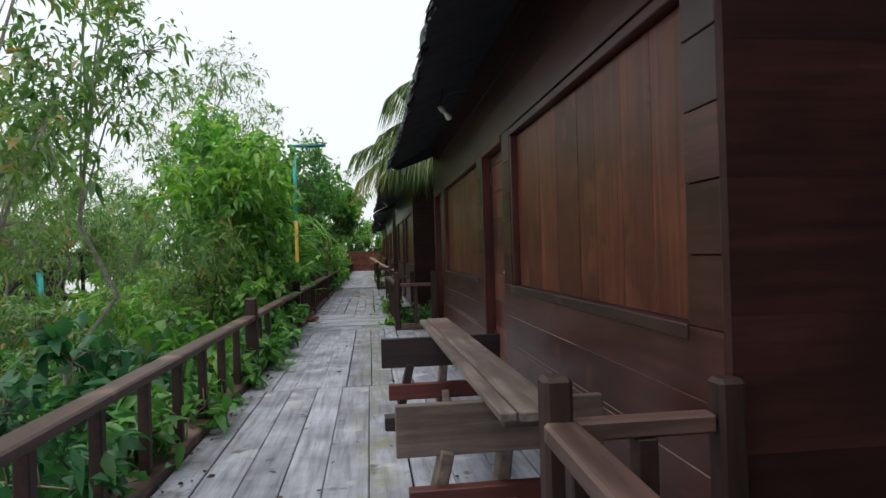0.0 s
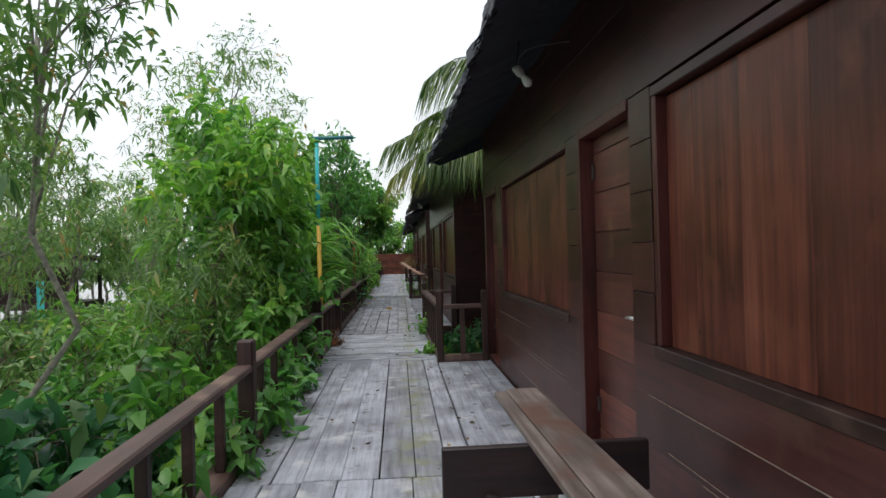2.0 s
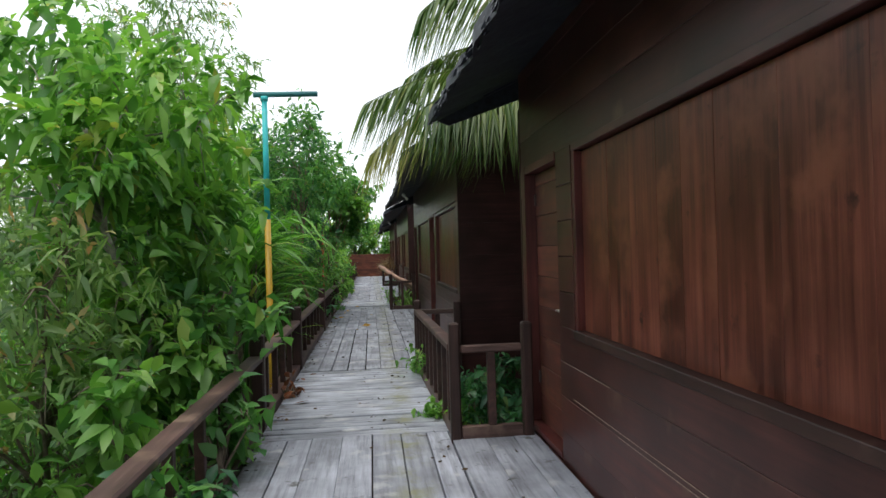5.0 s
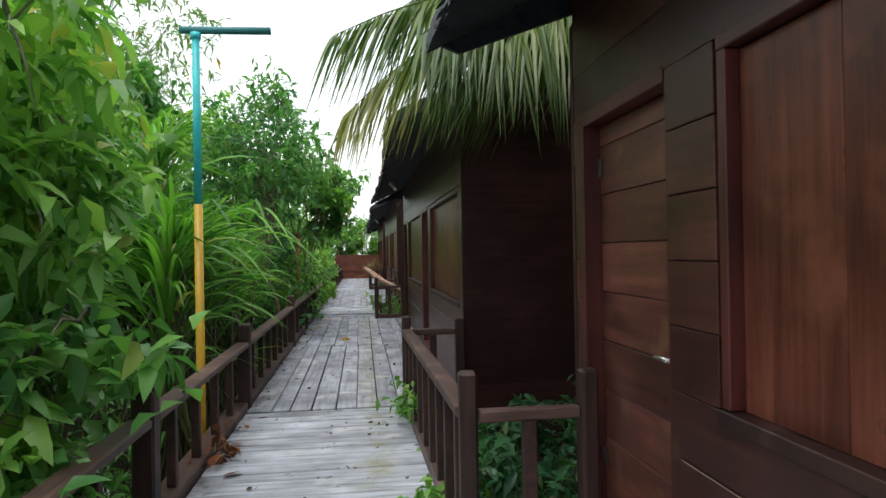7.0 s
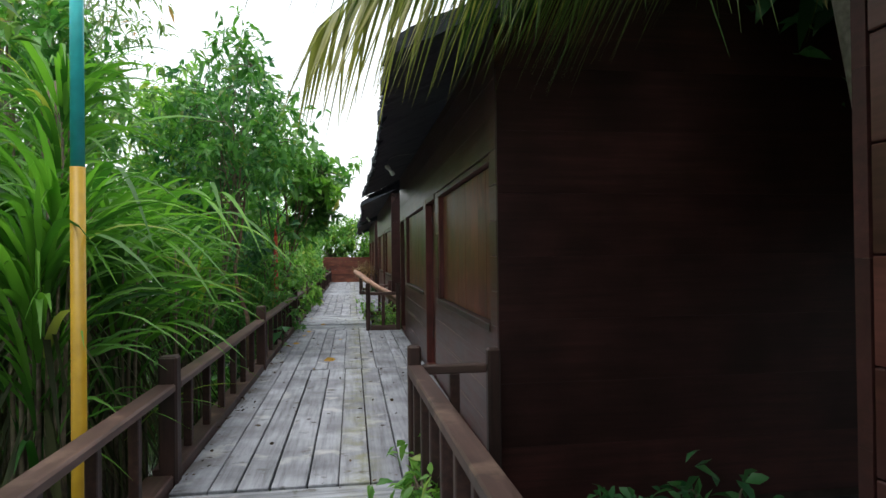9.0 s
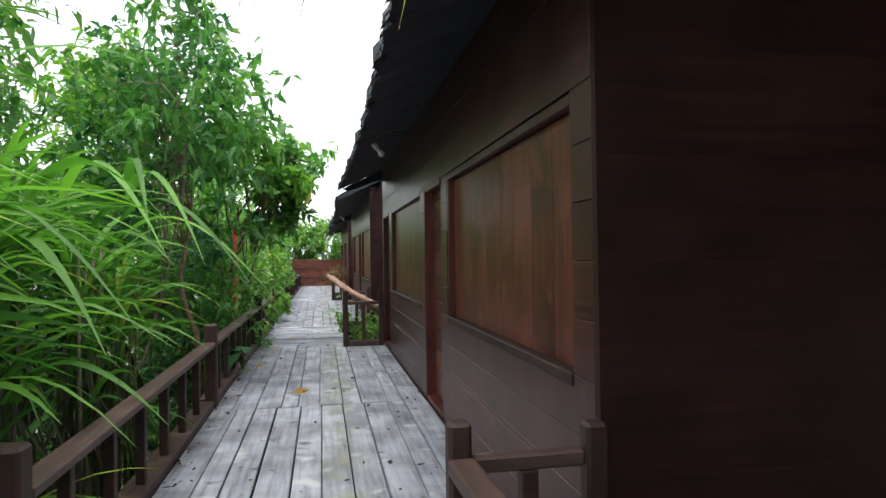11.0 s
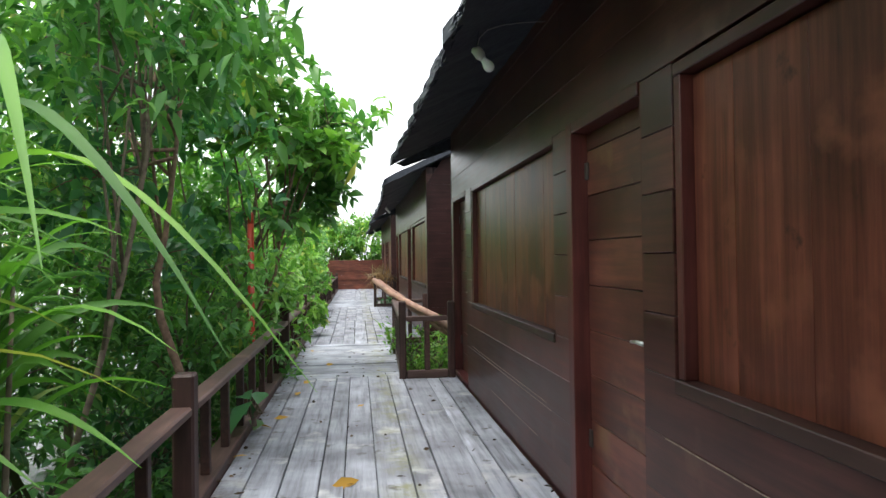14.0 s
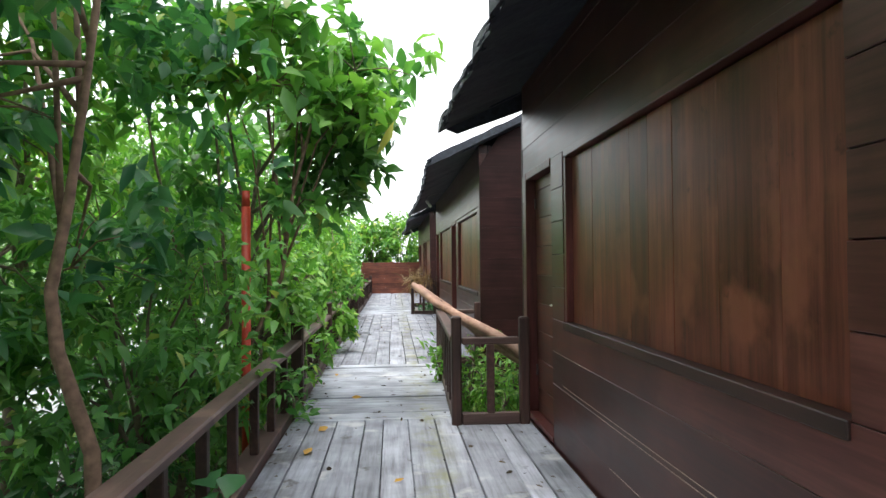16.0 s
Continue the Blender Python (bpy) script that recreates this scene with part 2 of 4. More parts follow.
LEAF_PALE = leafy("pale_olive_leaf", (0.1012, 0.2034, 0.08701), (0.2531, 0.3842, 0.174), (0.5316, 0.2938, 0.174))
# leaves across the water, with distance haze put into the green
LEAF_FAR = leafy("hazed_far_leaf", (0.1519, 0.2712, 0.1424), (0.3037, 0.4294, 0.2531), (0.3797, 0.4294, 0.2848), 0.6)
BLADE = leafy("long_blade_leaf", (0.035, 0.13, 0.026), (0.16, 0.385, 0.07), (0.4303, 0.452, 0.1424), 0.5)
FROND_YELLOW = leafy("yellowing_leaflet", (0.22, 0.22, 0.08), (0.45, 0.42, 0.18), (0.6, 0.52, 0.28), 0.45, 0.3)
FROND = leafy("coconut_leaflet", (0.05, 0.12, 0.03), (0.15, 0.22, 0.06), (0.45, 0.38, 0.16), 0.4, 0.3)


def water_build(n, l, b):
    b.inputs["Base Color"].default_value = (0.035, 0.04, 0.03, 1)
    b.inputs["Roughness"].default_value = 0.06
    co = n.new("ShaderNodeTexCoord")
    nz = n.new("ShaderNodeTexNoise")
    nz.inputs["Scale"].default_value, nz.inputs["Detail"].default_value = 2.2, 5
    l.new(co.outputs["Object"], nz.inputs[0])
    bp = n.new("ShaderNodeBump")
    bp.inputs["Strength"].default_value, bp.inputs["Distance"].default_value = 0.25, 0.03
    l.new(nz.outputs[0], bp.inputs["Height"])
    l.new(bp.outputs[0], b.inputs["Normal"])


WATER = shader("still_swamp_water", water_build)

# ---- mesh helpers ----
def mesh_of(name, verts, faces, mat):
    me = bpy.data.meshes.new(name)
    me.from_pydata(verts, [], faces)
    me.materials.append(mat)
    me.update()
    return me


def under(name, me, parent, m=None, label=""):
    ob = new(name, me)
    ob.parent = parent
    if m is not None:
        ob.matrix_local = m
    return tagged(ob, label)


def thing(name, label, category, group="", kind="", at=(0, 0, 0)):
    ob = new(name)
    ob.location = at
    return tagged(ob, label, category, group, kind)


boxes_made = {}


def box_mesh(sx, sy, sz, mat, bevel=0.004):
    """A board of that size round its middle, with small chamfers."""
    key = (round(sx, 3), round(sy, 3), round(sz, 3), mat.name, bevel)
    if key not in boxes_made:
        b = min(bevel, min(sx, sy, sz) * 0.3)
        bm = bmesh.new()
        bmesh.ops.create_cube(bm, size=1.0)
        bmesh.ops.scale(bm, vec=(sx, sy, sz), verts=bm.verts)
        bmesh.ops.bevel(bm, geom=bm.edges[:], offset=b, segments=1, affect="EDGES")
        me = bpy.data.meshes.new("board")
        bm.to_mesh(me)
        bm.free()
        me.materials.append(mat)
        boxes_made[key] = me
    return boxes_made[key]


def board(name, parent, x0, x1, y0, y1, z0, z1, mat, label="", bevel=0.004, turn=(0, 0, 0)):
    me = box_mesh(x1 - x0, y1 - y0, z1 - z0, mat, bevel)
    return under(name, me, parent, pose((x0 + x1) / 2, (y0 + y1) / 2, (z0 + z1) / 2, *turn), label)


def beam(name, parent, a, b, w, h, mat, label="", bevel=0.005):
    """A straight timber from a to b, w across and h deep; its length lies along the mesh's y."""
    a, b = Vector(a), Vector(b)
    d = b - a
    me = box_mesh(w, round(d.length, 3), h, mat, bevel)
    q = d.to_track_quat("Y", "Z")
    return under(name, me, parent, Matrix.Translation((a + b) / 2) @ q.to_matrix().to_4x4(), label)


def tube_data(points, radii, sides=7):
    """Verts and faces of a round tapered limb along the points."""
    verts, faces = [], []
    pts = [Vector(p) for p in points]
    for i, p in enumerate(pts):
        d = (pts[min(i + 1, len(pts) - 1)] - pts[max(i - 1, 0)]).normalized()
        u = d.cross(Vector((0.3, 0.9, 0.2))).normalized()
        v = d.cross(u)
        for k in range(sides):
            a = 2 * math.pi * k / sides
            verts.append(p + (u * math.cos(a) + v * math.sin(a)) * radii[i])
    for i in range(len(pts) - 1):
        for k in range(sides):
            a, b = i * sides + k, i * sides + (k + 1) % sides
            faces.append((a, b, b + sides, a + sides))
    faces.append(tuple(range(sides))[::-1])
    faces.append(tuple(range(len(verts) - sides, len(verts))))
    return verts, faces


def tubes_mesh(name, limbs, mat, sides=7):
    verts, faces = [], []
    for pts, radii in limbs:
        v, f = tube_data(pts, radii, sides)
        o = len(verts)
        verts += v
        faces += [tuple(i + o for i in q) for q in f]
    me = mesh_of(name, verts, faces, mat)
    for p in me.polygons:
        p.use_smooth = True
    return me


def lathe_mesh(name, profile, mat, sides=14):
    """A turned shape from (radius, height) pairs round z."""
    verts, faces = [], []
    for r, z in profile:
        for k in range(sides):
            a = 2 * math.pi * k / sides
            verts.append((r * math.cos(a), r * math.sin(a), z))
    for i in range(len(profile) - 1):
        for k in range(sides):
            a, b = i * sides + k, i * sides + (k + 1) % sides
            faces.append((a, b, b + sides, a + sides))
    faces += [tuple(range(sides))[::-1], tuple(range(len(verts) - sides, len(verts)))]
    me = mesh_of(name, verts, faces, mat)
    for p in me.polygons:
        p.use_smooth = True
    return me


def unit(v):
    return v / np.maximum(np.linalg.norm(v, axis=1, keepdims=True), 1e-9)


def leaves_mesh(name, base, way, length, width, mat, droop=0.35, rng=None, fold=0.25):
    """Pointed leaves, each bent and folded along its rib: arrays of base points and directions."""
    n = len(base)
    way = unit(way)
    side = unit(np.cross(way, np.array([0, 0, 1.0]) + 0.45 * rng.standard_normal((n, 3))))
    up = np.cross(side, way)
    L, W = length[:, None], width[:, None]
    down = np.array([0, 0, -1.0])
    def at(s, w, lift):
        return base + way * L * s + down * L * droop * s * s + side * W * w + up * W * lift
    v = np.stack([at(0, 0, 0), at(0.38, 0.5, fold), at(0.42, 0, 0), at(0.38, -0.5, fold), at(0.75, 0.3, fold * 0.6), at(0.75, -0.3, fold * 0.6), at(1, 0, 0)], 1)
    o = np.arange(n)[:, None] * 7
    tri = np.array([[0, 2, 1], [0, 3, 2], [1, 2, 4], [2, 3, 5], [2, 5, 4], [4, 5, 6]])
    f = (o[:, :, None] + tri[None]).reshape(-1, 3)
    return fast_mesh(name, v.reshape(-1, 3), f, mat)


def fast_mesh(name, v, f, mat):
    me = bpy.data.meshes.new(name)
    k = f.shape[1]
    me.vertices.add(len(v))
    me.vertices.foreach_set("co", v.astype(np.float32).ravel())
    me.loops.add(f.size)
    me.loops.foreach_set("vertex_index", f.astype(np.int32).ravel())
    me.polygons.add(len(f))
    me.polygons.foreach_set("loop_start", np.arange(0, f.size, k, dtype=np.int32))
    me.update(calc_edges=True)
    me.materials.append(mat)
    return me


def blades_mesh(name, base, way, length, width, bend, mat, rng, segs=7, twist=0.5):
    """Long strap leaves that rise and arch over."""
    n = len(base)
    way = unit(way)
    flat = way * np.array([1, 1, 0])
    flat = unit(flat + 1e-4)
    side = unit(np.cross(flat, np.array([0, 0, 1.0]) + twist * rng.standard_normal((n, 3))))
    keel = np.cross(side, flat)
    keel = keel * np.where(keel[:, 2:] > 0, -1.0, 1.0)
    rows = []
    for i in range(segs + 1):
        s = i / segs
        w = np.clip(min(s * 5 + 0.35, 1) * (1 - s ** 2.2), 0.03, 1)
        c = base + way * length[:, None] * s + (flat * 0.35 - np.array([0, 0, 1.0])) * (bend * length)[:, None] * s ** 2.3
        half = (width * w)[:, None] / 2
        rows += [c + side * half, c + keel * half * 0.42, c - side * half]
    v = np.stack(rows, 1)
    o = np.arange(n)[:, None, None] * (3 * segs + 3)
    q = np.array([[3 * i + k, 3 * i + k + 1, 3 * i + k + 4, 3 * i + k + 3] for i in range(segs) for k in (0, 1)])
    return fast_mesh(name, v.reshape(-1, 3), (o + q[None]).reshape(-1, 4), mat)


def in_ball(rng, n, shell=0.0):
    d = unit(rng.standard_normal((n, 3)))
    return d * (shell + (1 - shell) * rng.random((n, 1))) ** (1 / 2.2)


def tree(name, label, base, crown_at, radii, limbs, twigs, per_twig, leaf, mat, bark=BARK, girth=0.05, seed=1, lumps=7, droop=0.4, spread=0.16, group="", category="tree", stem_line=None):
    """A trunk that splits into limbs, twigs that end in sprays of leaves; the crown is lumpy, with gaps."""
    rng = np.random.default_rng(seed)
    lumps = round(lumps * 1.35)
    base, crown_at, radii = np.array(base, float), np.array(crown_at, float), np.array(radii, float)
    t = thing(name, label, category, group, at=tuple(base))
    c = crown_at - base
    # lobes of the crown
    lob = in_ball(rng, lumps, 0.35) * radii * 0.75 + c
    lob_r = (0.3 + 0.24 * rng.random(lumps))[:, None] * radii * np.array([1.0, 1.0, 0.75])
    wood_limbs, ends = [], []
    trunk_top = c * np.array([1, 1, 0.9])
    pts = [np.zeros(3)]
    for i in range(1, 7):
        s = i / 6
        pts.append(trunk_top * s + np.array([*(0.11 * rng.standard_normal(2) * c[2] * 0.35), 0]) * (1 - abs(2 * s - 1)))
    if stem_line:
        pts = [np.array(p, float) - base for p in stem_line]
    wood_limbs.append((pts, [girth * (1 - 0.6 * i / 6) for i in range(7)]))
    for k in range(limbs):
        s = (0.4 if category == "bush" else 0.55) + 0.42 * rng.random()
        i = min(int(s * 6), 5)
        a = np.array(pts[i]) * (1 - (s * 6 - i)) + np.array(pts[i + 1]) * (s * 6 - i)
        e = lob[k % lumps] + in_ball(rng, 1)[0] * lob_r[k % lumps] * (0.6 if k >= lumps else 0.15)
        ends.append(e)
        m = (a + e) / 2 + np.array([0, 0, 0.15]) * np.linalg.norm(e - a) + 0.05 * rng.standard_normal(3)
        wood_limbs.append(([a, (a + m) / 2, m, (m + e) / 2, e], [girth * 0.42, girth * 0.34, girth * 0.26, girth * 0.17, girth * 0.06]))
    which = rng.integers(0, lumps, twigs)
    tip = lob[which] + in_ball(rng, twigs, 0.3) * lob_r[which]
    out = unit(tip - lob[which] + 0.35 * rng.standard_normal((twigs, 3)))
    n = twigs * per_twig
    tw = np.repeat(np.arange(twigs), per_twig)
    along = rng.random((n, 1)) ** 1.7
    stem = tip[tw] - out[tw] * along * spread * 2.2
    ringdir = unit(rng.standard_normal((n, 3)))
    way = out[tw] * 0.7 + ringdir + np.array([0, 0, 0.12])
    ln = leaf[0] * (0.65 + 0.6 * rng.random(n))
    crown = leaves_mesh("crown", stem, way, ln, ln * leaf[1], mat, droop, rng)
    for k in range(min(twigs, 70)):
        if which[k] < limbs:
            a = ends[which[k]]
            wood_limbs.append(([a, (a + tip[k]) / 2 + np.array([0, 0, 0.05]), tip[k]], [0.007, 0.005, 0.002]))
    under("trunk", tubes_mesh("trunk", wood_limbs, bark, 6), t)
    under("crown", crown, t)
    return t


def bush(name, label, at, radii, twigs, per_twig, leaf, mat, seed, droop=0.3, group="", lumps=8):
    return tree(name, label, (at[0], at[1], at[2]), (at[0], at[1], at[2] + radii[2]), radii, 10, twigs, per_twig, leaf, mat, BARK, 0.025, seed, lumps, droop, 0.13, group, "bush")


def blade_clump(label, at, n, length, width, seed, lean=0.5, group="strap-leaved plants", mat=BLADE, rise=0.0):
    """Arching strap leaves; on tall plants they spring from the stem heads, with withered ones, darkened for shade,
    hanging below.
    """
    rng = np.random.default_rng(seed)
    t = thing("strap_leaf_plant", label, "plant", group, at=at)
    a = rng.random(n) * 2 * math.pi
    out = np.stack([np.cos(a), np.sin(a), np.zeros(n)], 1)
    way = out * (lean * (0.25 + rng.random((n, 1)))) + np.array([0, 0, 1.0])
    base = out * 0.1 * rng.random((n, 1)) + np.array([0, 0, 1.0]) * rise * rng.random((n, 1)) ** 0.16
    ln = length * (0.55 + 0.6 * rng.random(n))
    under("leaves", blades_mesh("leaves", base, way, ln, width * (0.7 + 0.6 * rng.random(n)), 0.35 + 0.5 * rng.random(n), mat, rng), t)
    if rise:
        stems = [([(0.05 * k, 0.04 * (k % 3), -0.3), (0.04 * k, 0, rise * 0.6), (0.05 * k, 0.02, rise * 1.05)], [0.018, 0.014, 0.008]) for k in range(-3, 4)]
        under("stem", tubes_mesh("stem", stems, BARK, 6), t)
        # withered leaves, coloured darker to fill the clump's shaded inside
        m = 55
        b = rng.random(m) * 2 * math.pi
        o = np.stack([np.cos(b), np.sin(b), np.zeros(m)], 1)
        hang = o * (0.25 + 0.3 * rng.random((m, 1))) - np.array([0, 0, 0.75])
        foot = o * 0.12 * rng.random((m, 1)) + np.array([0, 0, 1.0]) * rise * (0.35 + 0.55 * rng.random((m, 1)))
        under("withered_leaves", blades_mesh("withered_leaves", foot, hang, 0.6 * length * (0.5 + 0.6 * rng.random(m)), np.full(m, width * 0.8), 0.25 + 0.3 * rng.random(m), WITHERED, rng), t, None, "withered olive-brown hanging leaves, darkened to stand for shade")
    return t


# ---- plan ----
PERIOD, START = 10.88, 1.83                    # cottages repeat along the boardwalk
LEFT = -0.28                                   # line of the water-side railing
ENDS = (-9.05, 1.83, 12.71, 23.59, 34.47)      # where each stretch of deck begins
FACE = (1.99, 1.99, 1.84, 1.84, 1.84)          # front wall of each cottage
LONG = 8.2                                     # length of a cottage

# ---- ground and water ----
ground = tagged(new("ground", fast_mesh("ground", np.array([[-900, -900, -1.9], [900, -900, -1.9], [900, 900, -1.9], [-900, 900, -1.9]], float), np.array([[0, 1, 2, 3]]), MUD)), "dark wet swamp mud under the boardwalk", "ground", kind="structure")
water = tagged(new("water", fast_mesh("water", np.array([[-300, -200, -1.3], [300, -200, -1.3], [300, 300, -1.3], [-300, 300, -1.3]], float), np.array([[0, 1, 2, 3]]), WATER)), "still swamp water that mirrors the white sky", "water", kind="structure")


def bank(x0, x1, y0, y1):
    """Uneven muddy bank behind and between the cottages."""
    nx, ny = 24, 90
    gx, gy = np.meshgrid(np.linspace(x0, x1, nx), np.linspace(y0, y1, ny))
    z = np.array([[noise.noise((a * 0.7, b * 0.7, 3.0)) * 0.16 for a in gx[0]] for b in gy[:, 0]]) - 0.62
    z -= np.clip(1 - (gx - x0) / 0.9, 0, 1) * 1.0
    v = np.stack([gx, gy, z], 2).reshape(-1, 3)
    i = (np.arange(ny - 1)[:, None] * nx + np.arange(nx - 1)).ravel()
    return fast_mesh("bank", v, np.stack([i, i + 1, i + nx + 1, i + nx], 1), MUD)


tagged(new("ground_bank", bank(0.9, 40.0, -12, 60)), "muddy bank between the cottages", "ground", kind="structure")

# ---- cottages ----
def window_part(parent, y0, y1, z0, z1, seed, boards=8):
    """A shuttered opening: frame, sill and upright boards set back in it."""
    rng = random.Random(seed)
    w = under("window", None, parent)
    f, gap = 0.046, 0.01
    board("head_frame", w, 0.003, 0.09, y0 + 0.004, y1 - gap, z1 - gap - f, z1 - gap, WALL)
    board("sill", w, -0.006, 0.066, y0 + 0.001, y1 - 0.001, z0 - 0.03, z0 + 0.022, SILL)
    board("side_frame", w, 0.02, 0.09, y0, y0 + 0.016, z0 + 0.024, z1 - gap - f - 0.001, FRAME)
    board("side_frame", w, 0.006, 0.09, y1 - gap - 0.045, y1 - gap, z0 + 0.024, z1 - gap - f - 0.001, FRAME)
    y, end, top = y0 + 0.018, y1 - gap - 0.045 - 0.008, z1 - gap - f - 0.01
    widths = [0.7 + 0.7 * rng.random() for _ in range(boards)]
    k = (end - y) / sum(widths)
    for s in widths:
        dx, seam = 0.002 * rng.random(), rng.choice((0.0005, 0.0005, 0.0008, 0.003))
        board("shutter_board", w, 0.052 + dx, 0.074 + dx, y + seam, y + s * k - seam, z0 + 0.024, top, PANEL, bevel=0.0012 if seam < 0.002 else 0.003)
        y += s * k
    return w


def door_part(parent, y0, y1, z1, seed):
    """A plank door set deep in a red-brown frame, with a lever handle."""
    rng = random.Random(seed)
    d = under("door", None, parent)
    f = 0.085
    e = 0.022
    for a, b in ((y0, y0 + e), (y1 - f, y1)):
        board("jamb", d, -0.004 if b == y1 else 0.008, 0.124, a, b, 0.0, z1, FRAME)
    board("head_frame", d, -0.002, 0.124, y0 + e, y1 - f, z1 - 0.06, z1, FRAME)
    board("threshold", d, 0.0, 0.12, y0 + e, y1 - f, 0.0, 0.045, FRAME)
    edges = [0.046] + [0.02 + 0.235 * i for i in range(1, 9)] + [z1 - 0.062]
    for lo, hi in zip(edges, edges[1:]):
        dx = 0.004 * rng.random()
        board("door_board", d, 0.082 + dx, 0.118, y0 + e + 0.003, y1 - f - 0.003, lo + 0.002, hi - 0.002, LEAF_BOARD, bevel=0.003)
    lever = tubes_mesh("handle", [([(0.085, 0, 0), (0.04, 0, 0)], [0.011, 0.011]), ([(0.04, -0.006, 0), (0.036, 0.05, 0.002), (0.04, 0.115, -0.004)], [0.011, 0.009, 0.007])], METAL, 8)
    under("handle", lever, d, pose(0, y0 + e + 0.07, 0.98), "bright metal lever handle")
    for z in (0.35, 1.75):
        board("hinge", d, 0.07, 0.082, y1 - f - 0.035, y1 - f, z, z + 0.09, HINGE, bevel=0.002)
    return d


def thatch_roof(parent):
    """Two thatched slopes with a ragged eave, on dark rafters."""
    rng = np.random.default_rng(5)
    x_e, z_e, x_r, z_r, y0, y1 = -0.70, 2.50, 2.3, 3.93, -0.3, LONG + 0.32
    for sgn, nm in ((1, "roof_front"), (-1, "roof_back")):
        nx, ny = 22, 70
        verts, faces = [], []
        for layer in (0, 1):
            for i in range(nx):
                s = i / (nx - 1)
                for j in range(ny):
                    y = y0 + (y1 - y0) * j / (ny - 1)
                    rag = 0.05 * noise.noise((y * 3.1, 2.0 * sgn, 0)) + 0.03 * noise.noise((y * 9, 7, 0))
                    x = x_e + (x_r - x_e) * s - (1 - s) ** 6 * rag + (1 - s) ** 2 * 0.075 * math.sin(math.pi * (y - y0) / (y1 - y0))
                    z = z_e + (z_r - z_e) * s + (0.09 if layer else 0.0)
                    if layer:
                        z += 0.02 * ((s * 9) % 1) + 0.018 * noise.noise((x * 5, y * 5, 1))
                    else:
                        z += 0.012 * noise.noise((x * 6, y * 8, 4))
                    yy = y + (0.05 * noise.noise((x * 4, sgn, 9)) if j in (0, ny - 1) else 0)
                    verts.append((x if sgn > 0 else 2 * x_r - x, yy, z))
        for layer in (0, 1):
            o = layer * nx * ny
            for i in range(nx - 1):
                for j in range(ny - 1):
                    a = o + i * ny + j
                    faces.append((a, a + 1, a + ny + 1, a + ny))
        o = nx * ny
        for j in range(ny - 1):
            faces.append((j, j + 1, o + j + 1, o + j))
        for i in range(nx - 1):
            faces.append((i * ny, (i + 1) * ny, o + (i + 1) * ny, o + i * ny))
            a = i * ny + ny - 1
            faces.append((a, a + ny, o + a + ny, o + a))
        slope = under(nm, mesh_of(nm, verts, faces, THATCH), parent)
        if sgn > 0:
            n = 900
            y = y0 + (y1 - y0) * rng.random(n)
            base = np.stack([x_e + 0.06 + 0.072 * np.sin(math.pi * (y - y0) / (y1 - y0)), y, np.full(n, z_e + 0.05) + 0.05 * rng.random(n)], 1)
            way = np.stack([-1 + 0.2 * rng.standard_normal(n), 0.25 * rng.standard_normal(n), -0.55 + 0.15 * rng.standard_normal(n)], 1)
            under("eave_fringe", leaves_mesh("eave_fringe", base, way, 0.05 + 0.05 * rng.random(n), np.full(n, 0.04), THATCH, 0.4, rng), slope)
    # far gable only: filler shaped to narrow the sky gap in the camera's view
    vs = [(x, y, z) for y in (y1 - 0.09, y1 - 0.06) for x, z in ((x_e + 0.06, z_e + 0.02), (x_r, z_r), (x_r, z_r - 0.42), (x_e + 0.16, z_e - 0.02))]
    under("gable_board", mesh_of("gable_board", vs, [(0, 1, 2, 3), (7, 6, 5, 4), (0, 4, 5, 1), (1, 5, 6, 2), (2, 6, 7, 3), (3, 7, 4, 0)], THATCH), parent)
    for i in range(5):
        y = y0 + 0.15 + (y1 - y0 - 0.3) * i / 4
        beam("rafter", parent, (x_e + 0.45, y, z_e + 0.215), (x_r, y, z_r + 0.005), 0.05, 0.03, THATCH)


